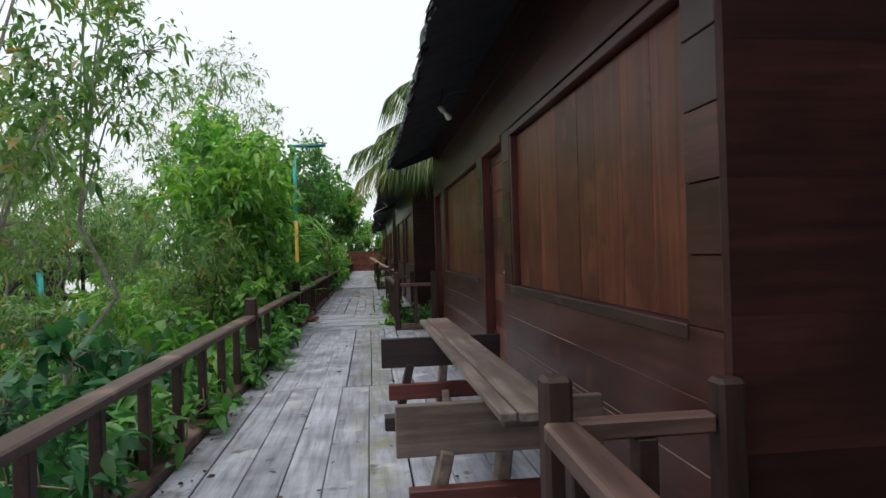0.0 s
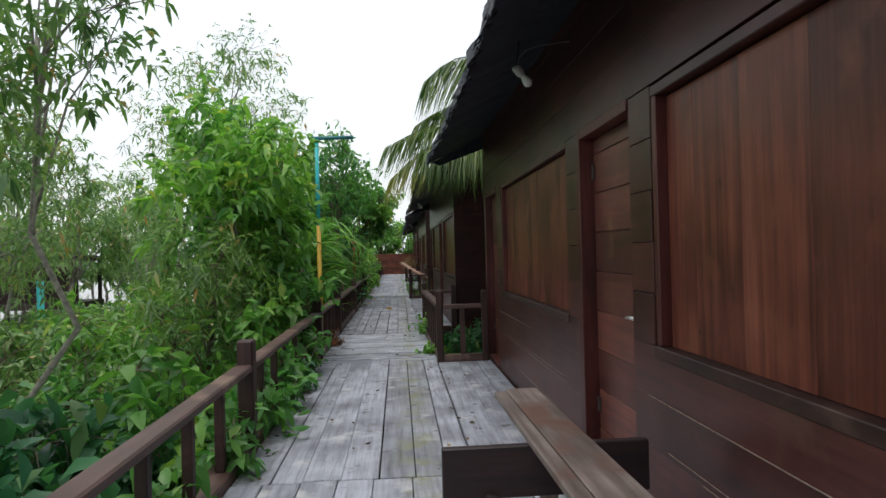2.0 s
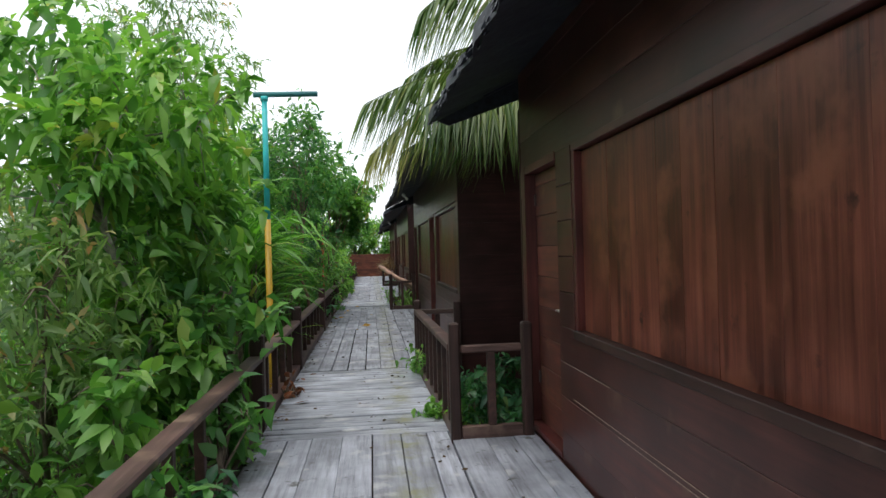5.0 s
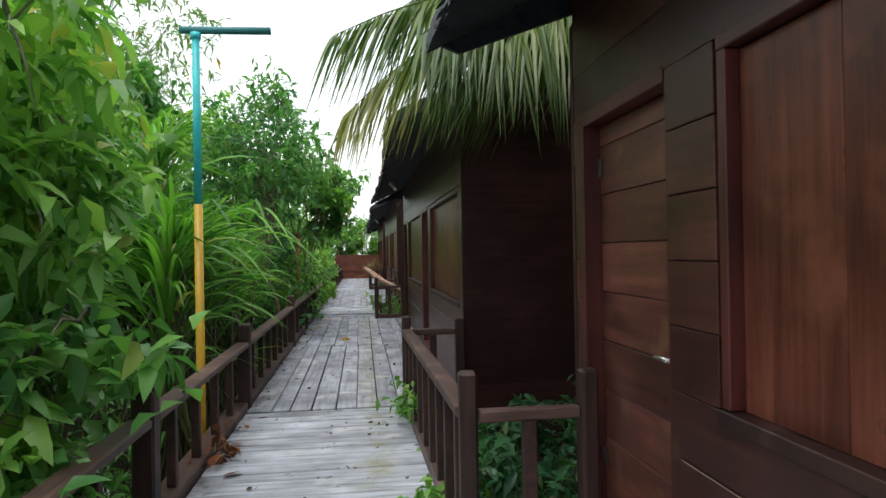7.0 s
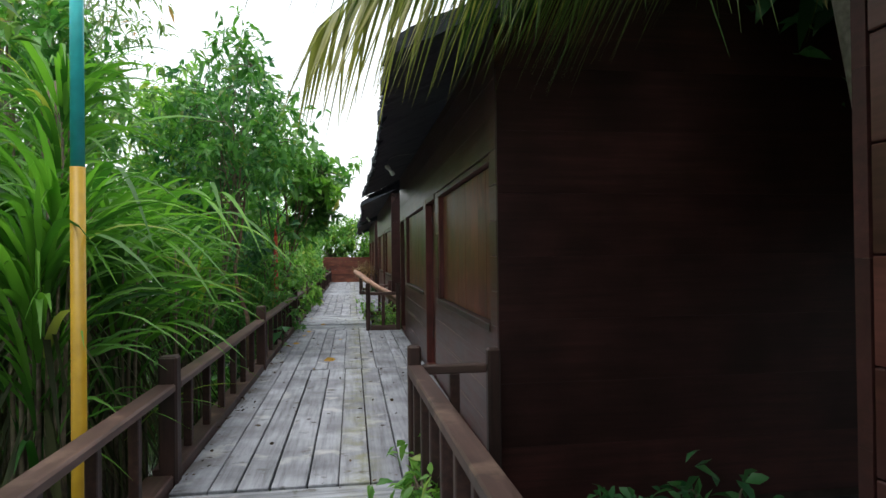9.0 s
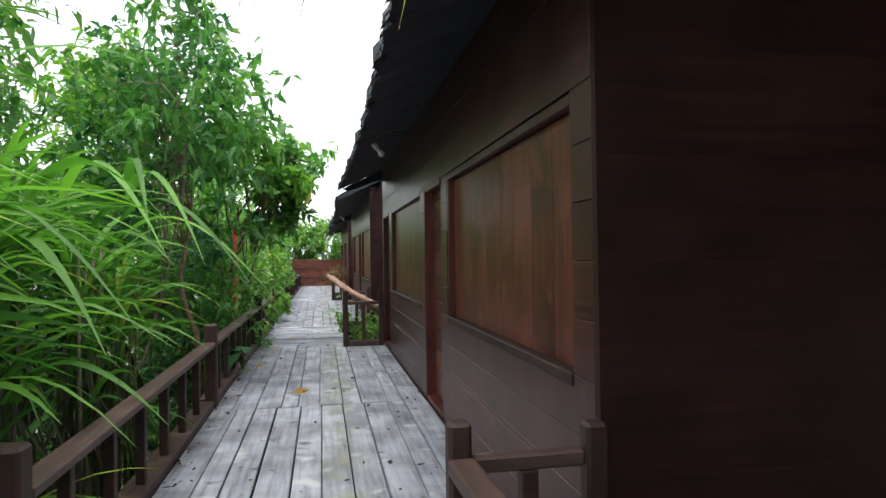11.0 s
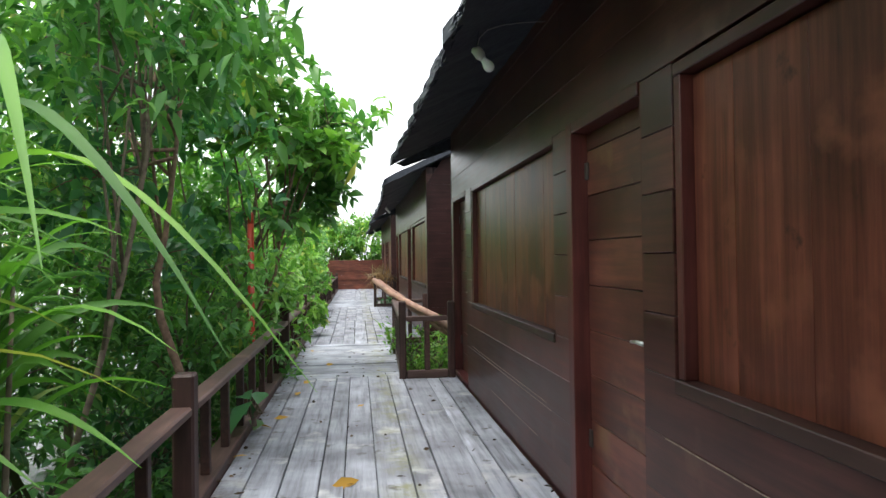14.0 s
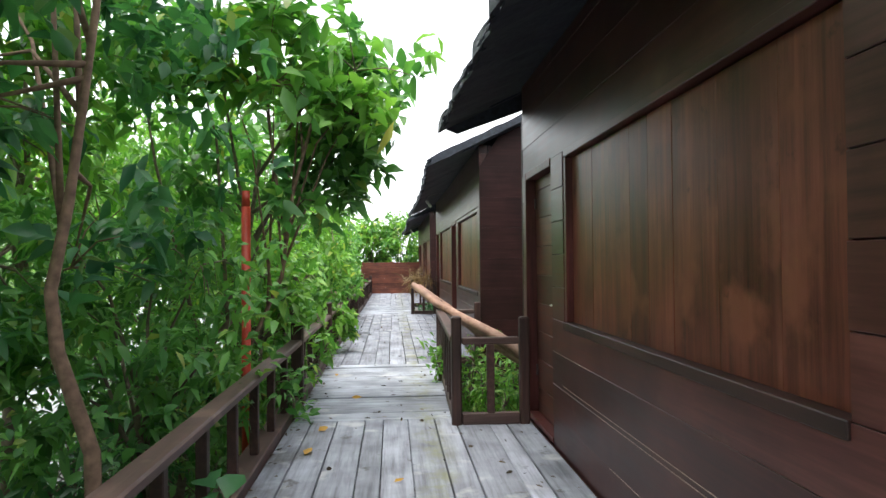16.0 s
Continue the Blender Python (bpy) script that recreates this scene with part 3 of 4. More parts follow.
def cottage(at):
    c = thing("cottage", "dark-stained timber cottage with boarded windows and thatched roof", "cottage", "cottages along the boardwalk", at=at)
    rng = random.Random(3)
    top, deep = 2.84, 4.6
    # solid wall behind the boards, with the openings left free by setting it back
    board("wall_core", c, 0.126, 0.17, 0.046, LONG - 0.046, -0.35, top, WALL)
    openings = [(0.25, 2.82, 0.88, 2.045), (3.07, 3.97, 0.0, 2.055), (4.22, 6.87, 0.88, 2.06), (7.18, 8.1, 0.0, 2.06)]
    wall = under("front_wall", None, c)
    h = 0.2295
    z = -0.25
    while z < top - 0.02:
        z1 = min(z + h, top)
        cuts, y = [], 0.044
        for a, b, lo, hi in openings:
            if z1 > lo + 0.06 and z < hi - 0.06:
                cuts.append((y, a))
                y = b
        cuts.append((y, LONG - 0.044))
        if len(cuts) == 1:
            cuts = [(0.044, 4.07), (4.07, LONG - 0.044)]
        for a, b in cuts:
            dx = 0.005 * rng.random()
            if b - a > 0.02:
                g = 0.002 if b - a < 0.6 else 0.0006
                board("wall_board", wall, 0.0 + dx, 0.12, a + 0.0005, b - 0.0005, z + g, z1 - g, WALL, bevel=0.003 if b - a < 0.6 else 0.0015)
        z = z1
    # thin pale strips paint the light caught along some board seams
    for z, spans in ((0.4385, ((0.1, 2.4), (4.3, 6.2))), (0.209, ((0.5, 1.9), (4.6, 6.0))), (0.668, ((1.4, 2.9), (6.3, 7.1))), (0.466, ((0.7, 2.7), (4.4, 6.9)))):
        for a, b in spans:
            board("worn_seam", wall, -0.0035, 0.0, a, b, z - 0.0022, z + 0.0022, SEAM, bevel=0.001)
    for i, (a, b, lo, hi) in enumerate(openings):
        if lo > 0.1:
            window_part(c, a, b, lo, hi, 10 + i)
        else:
            door_part(c, a, b, hi, 20 + i)
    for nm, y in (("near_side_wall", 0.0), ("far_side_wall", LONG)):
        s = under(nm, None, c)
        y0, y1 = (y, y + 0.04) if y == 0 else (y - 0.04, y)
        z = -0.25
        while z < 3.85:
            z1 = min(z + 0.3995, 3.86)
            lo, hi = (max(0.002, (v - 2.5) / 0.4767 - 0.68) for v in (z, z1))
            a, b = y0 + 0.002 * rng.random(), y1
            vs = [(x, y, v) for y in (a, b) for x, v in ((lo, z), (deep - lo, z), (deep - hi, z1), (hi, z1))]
            under("wall_board", mesh_of("wall_board", vs, [(0, 1, 2, 3), (7, 6, 5, 4), (0, 4, 5, 1), (1, 5, 6, 2), (2, 6, 7, 3), (3, 7, 4, 0)], SIDE_SHADED), s)
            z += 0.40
    board("back_wall", c, deep - 0.05, deep, 0.045, LONG - 0.045, -0.25, top, WALL)
    for y in (0.3, 2.9, 5.4, 7.9):
        for x in (0.3, 4.3):
            under("stilt", lathe_mesh("stilt", [(0.09, -2.0), (0.085, -0.25)], PILE, 10), c, pose(x, y, 0))
    board("floor_frame", c, 0.15, deep - 0.06, 0.06, LONG - 0.06, -0.33, -0.2, PILE)
    thatch_roof(c)
    return c


def bulb_lamp(at, label):
    """A bare bulb in a tilted white holder, hung from the thatch by a hook and fed by a loose arching wire."""
    t = thing("wall_bulb", label, "lamp", "bare bulbs under the eaves", at=at)
    tilt = pose(0, 0, 0, 0, -38, 0)
    under("holder", lathe_mesh("holder", [(0.006, 0.1), (0.02, 0.098), (0.028, 0.085), (0.03, 0.05), (0.022, 0.036), (0.02, 0.028)], SOCKET), t, tilt)
    under("rose", lathe_mesh("rose", [(0.004, 0.03), (0.02, 0.028), (0.024, 0.012), (0.018, 0.0)], SOCKET), t, pose(-0.066, 0, 0.05, 0, 30, 0))
    under("bulb", lathe_mesh("bulb", [(0.015, 0.03), (0.02, 0.012), (0.029, -0.01), (0.031, -0.026), (0.026, -0.043), (0.013, -0.054), (0.003, -0.056)], BULB), t, tilt)
    under("hook", tubes_mesh("hook", [([(-0.05, 0, 0.075), (-0.045, 0, 0.14), (-0.03, 0, 0.26)], [0.004] * 3)], THATCH, 5), t)
    under("wire", tubes_mesh("wire", [([(-0.05, 0, 0.085), (-0.035, -0.005, 0.135), (0.01, -0.01, 0.18), (0.09, -0.02, 0.205), (0.19, -0.03, 0.218), (0.33, -0.04, 0.228)], [0.003] * 6)], WIRE, 5), t)
    return t


first = cottage((FACE[1], ENDS[1], 0))
# the copy at ENDS[0] stands unseen behind the start, added to block light
for y, x in (list(zip(ENDS, FACE))[0], *list(zip(ENDS, FACE))[2:]):
    copy_thing(first, pose(x, y, 0))
for y, x, dx in ((1.83, 1.99, -0.28), (12.71, 1.84, -0.41), (23.59, 1.84, -0.41), (34.47, 1.84, -0.41)):
    bulb_lamp((x + dx, y + 4.08, 2.42), "bare white bulb in holder under dark thatched eave")

# ---- railings ----
def post(parent, x, y, top, size=0.11, name="post"):
    """A square post with worn, rounded arrises."""
    return board(name, parent, x - size / 2, x + size / 2, y - size / 2, y + size / 2, -0.22, top, POST, bevel=0.013)


def railing(label, a, b, rail_top, gap, rail_w=0.11, group="boardwalk railings", plate=True):
    """Flat top rail on square balusters between two ends, with a foot board."""
    t = thing("railing", label, "railing", group)
    a, b = Vector((*a, 0)), Vector((*b, 0))
    d = (b - a)
    length, w = d.length, d.normalized()
    up = Vector((0, 0, 1))
    beam("top_rail", t, a + up * (rail_top - 0.03), b + up * (rail_top - 0.03), rail_w, 0.055, RAIL, bevel=0.008)
    if plate:
        beam("foot_board", t, a + up * 0.045, b + up * 0.045, 0.06, 0.09, RAIL)
    k = max(1, round(length / gap))
    for i in range(k):
        p = a + w * (i + 0.5) * length / k
        beam("baluster", t, p + up * 0.09, p + up * (rail_top - 0.058), 0.06, 0.06, POST)
    return t


newels = [-8.0, -4.5, -1.0, 6.38, 10.2, 12.9, 16.83, 21.4, 24.2, 27.6, 31.0, 34.4, 37.8, 41.6]
for i, y in enumerate(newels):
    t = thing("newel_post", "square dark brown post of the water-side railing", "post", "newel posts of the railing")
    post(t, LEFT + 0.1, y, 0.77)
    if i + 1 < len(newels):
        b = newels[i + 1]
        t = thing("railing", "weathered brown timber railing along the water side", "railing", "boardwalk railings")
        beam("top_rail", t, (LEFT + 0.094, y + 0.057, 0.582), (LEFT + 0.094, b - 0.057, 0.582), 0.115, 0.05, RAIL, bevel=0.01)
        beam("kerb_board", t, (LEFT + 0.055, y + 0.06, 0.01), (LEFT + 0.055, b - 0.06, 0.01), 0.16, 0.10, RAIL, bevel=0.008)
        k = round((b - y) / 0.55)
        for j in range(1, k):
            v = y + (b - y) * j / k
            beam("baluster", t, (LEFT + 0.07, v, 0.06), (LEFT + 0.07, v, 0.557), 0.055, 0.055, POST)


def bridge_rails(y0, y1, xa, xb, wa, wb):
    """The cottage-side rail over a gap, and its short returns to the two cottages."""
    for x, y, top in ((xa, y0, 0.87), (xb, y1, 0.82), (wa - 0.075, y0, 0.86), (wb - 0.05, y1, 0.79)):
        t = thing("newel_post", "square dark brown post at a gap between cottages", "post", "newel posts of the railing")
        post(t, x, y, top, 0.08)
    railing("brown timber railing beside the gap between cottages", (xa, y0 + 0.046), (xb, y1 - 0.046), 0.71, 0.34, 0.095)
    for x, w, y in ((xa, wa - 0.075, y0), (xb, wb - 0.05, y1)):
        railing("short brown railing between post and cottage corner", (x + 0.045, y), (w - 0.045, y), 0.70, 0.5, 0.06)


for k in range(4):
    y0, y1 = ENDS[k] + 7.81, ENDS[k + 1] - 0.05
    bridge_rails(y0, y1, FACE[k] - 0.63, FACE[k + 1] - 0.54, FACE[k], FACE[k + 1])

# ---- lamp poles ----
def tee_pole(at, label, low, high, mid, top, bar):
    t = thing("lamp_pole", label, "pole", at=at)
    under("lower_pole", lathe_mesh("lower_pole", [(0.036, -1.9), (0.034, mid)], low, 12), t)
    under("upper_pole", lathe_mesh("upper_pole", [(0.032, mid), (0.03, top)], high, 12), t)
    if bar:
        b = under("crossbar", tubes_mesh("crossbar", [([(bar[0], 0, top + 0.02), (bar[1], 0, top + 0.03)], [0.03, 0.03])], TEAL, 10), t, None, "dull teal crossbar")
        under("collar", lathe_mesh("collar", [(0.04, top - 0.05), (0.042, top + 0.0)], high, 12), b)
    return t


tee_pole((-0.37, 12.08, 0), "slim pole painted cyan above and ochre yellow below", YELLOW, CYAN, 1.81, 3.17, (-0.12, 0.58))
tee_pole((-0.40, 20.3, 0), "slim orange-red pole among the leaves", RED, RED, 1.74, 1.86, None)

# ---- table ----
def plank_table(at, label):
    """A long narrow top of two boards on two trestles with slanted legs."""
    t = thing("plank_table", label, "table", "rough plank tables", at=at)
    board("tabletop_board", t, -0.112, -0.052, -1.48, 1.47, 0.596, 0.628, TABLE, bevel=0.005)
    board("tabletop_board", t, -0.049, 0.112, -1.5, 1.5, 0.597, 0.632, TABLE, bevel=0.005)
    board("end_cleat", t, -0.09, 0.07, -1.44, -1.38, 0.565, 0.596, GREYBOARD)
    for y, up, leg in ((0.7, DARKBOARD, DARKBOARD), (-1.15, GREYBOARD, GREYBOARD)):
        tr = under("trestle", None, t)
        board("upper_board", tr, -0.44, 0.36, y - 0.02, y + 0.02, 0.40, 0.594, up)
        board("stretcher", tr, -0.40, 0.24, y - 0.085, y - 0.03, 0.20, 0.30, REDBOARD)
        board("foot_beam", tr, -0.43, 0.3, y - 0.07, y + 0.05, 0.005, 0.085, DARKBOARD)
        beam("slanted_leg", tr, (-0.33, y, 0.085), (-0.25, y, 0.42), 0.10, 0.05, leg)
        beam("slanted_leg", tr, (-0.06, y + 0.03, 0.085), (0.0, y + 0.03, 0.595), 0.09, 0.05, GREYBOARD)
        beam("brace", tr, (-0.04, y - 0.3, 0.02), (-0.03, y - 0.09, 0.25), 0.05, 0.03, GREYBOARD)
    return t


plank_table((1.47, 3.64, 0), "rough weathered plank table on dark slanted trestles").rotation_euler.z = radians(0.6)

# ---- end fence ----
f = thing("end_fence", "red-brown boarded fence closing the boardwalk's end", "fence")
for i in range(6):
    board("fence_board", f, -0.6, 1.95, 42.0 + 0.012 * (i % 2), 42.035, 0.02 + i * 0.215, 0.2345 + i * 0.215, FENCE, bevel=0.006)
for x in (-0.55, 0.65, 1.85):
    board("fence_post", f, x, x + 0.09, 42.036, 42.12, -0.2, 1.34, FENCE)

# ---- plants ----
rp = random.Random(4)
# airy trees beside the start of the walk
tree("slender_tree", "slender sparse-leaved tree rising out of the water", (-2.7, 6.2, -1.6), (-2.3, 5.9, 2.9), (1.3, 1.5, 2.4), 12, 330, 9, (0.13, 0.36), LEAF_PALE, PALEBARK, 0.045, 11, 12, 0.5, 0.2)
tree("slender_tree", "slender sparse-leaved tree rising out of the water", (-3.9, 4.6, -1.6), (-3.6, 4.8, 2.6), (1.5, 1.4, 2.4), 12, 330, 9, (0.12, 0.36), LEAF_PALE, PALEBARK, 0.045, 12, 11, 0.5, 0.2)
tree("slender_tree", "slender sparse-leaved tree rising out of the water", (-2.3, 7.6, -1.6), (-2.0, 7.3, 3.7), (0.95, 1.0, 1.7), 10, 190, 8, (0.12, 0.36), LEAF_PALE, PALEBARK, 0.04, 13, 10, 0.5, 0.2)
# low growth against the railing
for i in range(13):
    y = 1.6 + i * 0.85 + rp.uniform(-0.2, 0.2)
    bush("shrub", "leafy green shrub pressing against the railing", (-1.15 + rp.uniform(-0.2, 0.1), y, -1.3), (0.72, 0.75, 0.86 + rp.uniform(0, 0.22)), 78 if y > 7.5 else 58, 9 if y > 7.5 else 7, (0.15, 0.27) if y > 7.5 else (0.23, 0.44), rp.choice((LEAF_MID, LEAF_DARK, LEAF_BRIGHT, LEAF_MID) if y > 6 else (LEAF_DARK, LEAF_DARK, LEAF_DARK)), 100 + i, group="shrubs by the railing")
for i in range(14):
    y = 3.0 + i * 1.15 + rp.uniform(-0.3, 0.3)
    bush("shrub", "leafy green shrub standing in the water", (-2.7 + rp.uniform(-0.5, 0.3), y, -1.4), (0.95, 1.0, (0.78 if y < 9 else 1.15) + rp.uniform(0, 0.25)), 80 if y < 9 else 170, 9, (0.19, 0.34) if y < 9 else (0.15, 0.28), rp.choice((LEAF_MID, LEAF_BRIGHT, LEAF_PALE)), 130 + i, group="shrubs in the water")
for i in range(10):
    y = 4.0 + i * 2.0 + rp.uniform(-0.4, 0.4)
    bush("shrub", "pale green shrub standing in the water", (-4.9 + rp.uniform(-0.6, 0.5), y, -1.4), (1.3, 1.3, 1.0 + rp.uniform(0, 0.3)), 170, 10, (0.16, 0.38), rp.choice((LEAF_PALE, LEAF_BRIGHT, LEAF_PALE)), 145 + i, group="shrubs in the water")
# bright tree before the pole
tree("leafy_tree", "bright green leafy tree leaning over the railing", (-0.5, 9.2, -1.5), (-1.1, 9.95, 2.1), (1.05, 1.35, 1.75), 16, 540, 9, (0.165, 0.42), LEAF_BRIGHT, PALEBARK, 0.036, 21, 13, 0.5, 0.18,
     stem_line=((-0.5, 9.2, -1.5), (-0.6, 9.2, 0.2), (-0.694, 9.2, 0.92), (-0.82, 9.22, 1.25), (-0.96, 9.24, 1.62), (-1.08, 9.28, 1.96), (-1.16, 9.5, 2.5)))
tree("leafy_tree", "low leafy branch with broad bright leaves over the railing", (-0.95, 10.1, -1.5), (-0.4, 9.9, 0.93), (0.42, 0.55, 0.36), 6, 56, 7, (0.165, 0.5), LEAF_MID, BARK, 0.022, 28, 6, 0.35, 0.16)
tree("leafy_tree", "mid-green leafy tree leaning over the railing", (-1.5, 9.0, -1.5), (-1.15, 9.0, 0.85), (0.75, 0.9, 1.1), 12, 190, 9, (0.13, 0.27), LEAF_PALE, BARK, 0.035, 24, 10, 0.5, 0.18)
tree("leafy_tree", "pale green leafy tree behind the railing", (-2.3, 12.4, -1.5), (-2.1, 12.4, 1.9), (1.2, 1.5, 1.9), 14, 230, 9, (0.17, 0.4), LEAF_PALE, BARK, 0.05, 22, 13, 0.5, 0.18)
for i, (x, y, top, m) in enumerate(((-2.3, 14.6, 3.3, LEAF_MID), (-2.2, 18.6, 2.9, LEAF_MID), (-1.9, 22.6, 3.2, LEAF_BRIGHT), (-3.4, 19.6, 4.2, LEAF_MID), (-3.3, 24.5, 4.0, LEAF_BRIGHT), (-1.15, 23.6, 3.6, LEAF_BRIGHT), (-1.2, 26.2, 3.4, LEAF_MID), (-1.25, 29.2, 3.3, LEAF_BRIGHT), (-1.3, 33.0, 3.2, LEAF_BRIGHT), (-0.95, 19.7, 1.9, LEAF_MID), (-2.2, 27.5, 3.6, LEAF_MID), (-2.3, 31.5, 3.4, LEAF_BRIGHT), (-2.4, 36.0, 3.4, LEAF_MID))):
    tree("thicket_tree", "small-leaved green tree in the thicket by the walk", (x, y, -1.5), (x, y, top * 0.45), (1.15, 1.5, top * 0.58), 9, 430, 10, (0.115, 0.42), m, BARK, 0.04, 360 + i, 15, 0.4, 0.17, "thicket by the walk")
tree("thicket_tree", "tall small-leaved tree behind the strap-leaved plants", (-1.3, 17.5, -1.5), (-0.5, 17.4, 3.15), (1.0, 1.05, 1.4), 12, 280, 9, (0.14, 0.4), LEAF_MID, BARK, 0.03, 395, 15, 0.4, 0.17, "thicket by the walk")
tree("leafy_tree", "young leafy tree close behind the railing", (-1.25, 10.75, -1.5), (-1.1, 10.7, 1.8), (0.5, 0.55, 1.5), 9, 120, 8, (0.15, 0.5), LEAF_MID, BARK, 0.025, 27, 10, 0.3, 0.18)
# feathery tall trees farther off
tree("feathery_tree", "tall feathery pale tree behind the shrubs", (-3.6, 17.0, -1.6), (-3.3, 17.0, 4.1), (2.3, 2.0, 3.0), 18, 560, 8, (0.15, 0.26), LEAF_PALE, PALEBARK, 0.07, 25, 14, 0.6, 0.25)
tree("feathery_tree", "tall feathery pale tree behind the shrubs", (-6.5, 13.5, -1.6), (-6.4, 13.5, 2.6), (1.9, 2.0, 2.7), 14, 420, 9, (0.16, 0.28), LEAF_PALE, PALEBARK, 0.07, 26, 13, 0.6, 0.25)
# strap-leaved plants
for i, (x, y, n, ln, rise) in enumerate(((-0.72, 12.45, 130, 1.1, 1.1), (-0.8, 12.95, 130, 1.15, 1.3), (-0.7, 13.5, 120, 1.1, 1.1), (-1.25, 13.5, 120, 1.15, 1.4), (-0.85, 14.2, 110, 1.1, 1.15), (-1.3, 14.9, 120, 1.2, 1.4), (-0.8, 15.3, 90, 1.0, 1.1), (-1.5, 16.0, 110, 1.1, 1.4), (-1.75, 12.9, 110, 1.2, 1.5), (-0.75, 16.0, 70, 0.9, 0.9), (-1.9, 14.4, 110, 1.2, 1.6), (-1.25, 14.0, 70, 1.25, 2.3), (-1.75, 15.0, 70, 1.25, 2.5))):
    blade_clump("tall plant with long arching strap leaves", (x, y, -1.1), round(n * 1.25), ln, 0.048, 40 + i, 0.7, rise=rise + 1.35)
spray = thing("strap_leaf_plant", "long strap leaves arching over the railing", "plant", "strap-leaved plants", at=(-0.72, 15.1, -0.85))
rs = np.random.default_rng(77)
sp = ((0.1, 0.7, 2.7, 0.45, -0.7, 0.75, 1.3, 0.85), (0.1, 0.5, 2.5, 0.6, -0.5, 0.7, 1.25, 0.85), (0.05, 0.9, 2.8, 0.3, -0.8, 0.8, 1.3, 0.8), (0, -0.3, 2.6, 0.5, -0.6, 0.8, 1.25, 0.8), (0, -0.8, 2.5, 0.6, -0.4, 0.9, 1.2, 0.75), (0, -1.2, 2.2, 0.55, -0.6, 0.7, 1.1, 0.75), (0, -0.2, 1.9, 0.8, -0.3, 0.5, 0.9, 0.6), (0, 0.6, 1.6, 0.7, -0.2, 0.7, 0.8, 0.6), (0, -0.9, 1.6, 0.75, -0.4, 0.6, 0.9, 0.6), (0.1, 0.6, 2.4, 0.6, -0.3, 0.6, 1.2, 0.9), (0.0, -1.9, 2.6, 0.45, -0.7, 0.8, 1.2, 0.8), (0.0, -1.6, 2.3, 0.6, -0.4, 0.7, 1.1, 0.8))
sp = np.array(sp)
under("leaves", blades_mesh("leaves", sp[:, :3], sp[:, 3:6], sp[:, 6], np.full(len(sp), 0.075), sp[:, 7] * 1.25, BLADE, rs, 12, 0.3), spray)
under("stem", tubes_mesh("stem", [([(0, 0.05, -0.3), (0, 0, 1.2), (0, 0, 2.3)], [0.02, 0.015, 0.008]), ([(0, -1.3, -0.3), (0, -1.2, 1.2), (0, -1.1, 2.2)], [0.02, 0.015, 0.008])], BARK, 6), spray)
# large trees at the later stretch
tree("broadleaf_tree", "glossy broadleaf tree with thin brown trunk", (-0.5, 18.2, -1.5), (-0.95, 18.7, 2.8), (1.2, 1.3, 2.2), 9, 250, 9, (0.16, 0.45), LEAF_DARK, BROWNBARK, 0.038, 31, 13, 0.25, 0.2,
     stem_line=((-0.5, 18.2, -1.5), (-0.56, 18.2, 0.52), (-0.7, 18.2, 0.94), (-0.73, 18.2, 1.2), (-0.66, 18.2, 1.56), (-0.61, 18.22, 2.0), (-0.55, 18.25, 2.6)))
tree("broadleaf_tree", "thin tree with large leaves hanging over the rail", (-0.75, 20.3, -1.5), (0.1, 20.5, 3.0), (1.05, 0.8, 0.72), 9, 105, 8, (0.21, 0.45), LEAF_BRIGHT, BROWNBARK, 0.03, 36, 8, 0.3, 0.2)
tree("broadleaf_tree", "glossy broadleaf tree reaching over the walkway", (-1.15, 20.6, -1.5), (-0.42, 20.9, 2.6), (1.35, 1.2, 1.3), 9, 290, 9, (0.18, 0.45), LEAF_MID, BARK, 0.045, 32, 12, 0.2, 0.2)
tree("broadleaf_tree", "tall green broadleaf tree behind the railing", (-2.5, 21.0, -1.5), (-2.4, 21.0, 2.9), (1.7, 2.0, 2.4), 9, 420, 10, (0.18, 0.42), LEAF_BRIGHT, BARK, 0.06, 33, 13, 0.5, 0.2)
tree("broadleaf_tree", "tall green broadleaf tree behind the strap-leaved plants", (-2.9, 16.4, -1.5), (-2.8, 16.6, 3.0), (1.4, 1.6, 2.3), 9, 340, 10, (0.18, 0.42), LEAF_MID, BARK, 0.055, 34, 12, 0.5, 0.2)
for i in range(6):
    y = 17.2 + i * 1.35
    bush("shrub", "leafy green shrub pressing against the railing", (-1.2 + rp.uniform(-0.2, 0.15), y, -1.3), (0.62, 0.7, 0.66 + rp.uniform(0, 0.2)), 75 if y > 19 else 40, 9, (0.15, 0.42), rp.choice((LEAF_DARK, LEAF_MID, LEAF_MID)), 160 + i, group="shrubs by the railing")
for i in range(6):
    y = 18.9 + i * 1.25
    bush("shrub", "leafy green shrub standing in the water", (-2.9 + rp.uniform(-0.4, 0.3), y, -1.4), (0.9, 0.9, 0.7 + rp.uniform(0, 0.25)), 100, 9, (0.16, 0.4), rp.choice((LEAF_MID, LEAF_DARK)), 172 + i, group="shrubs in the water")
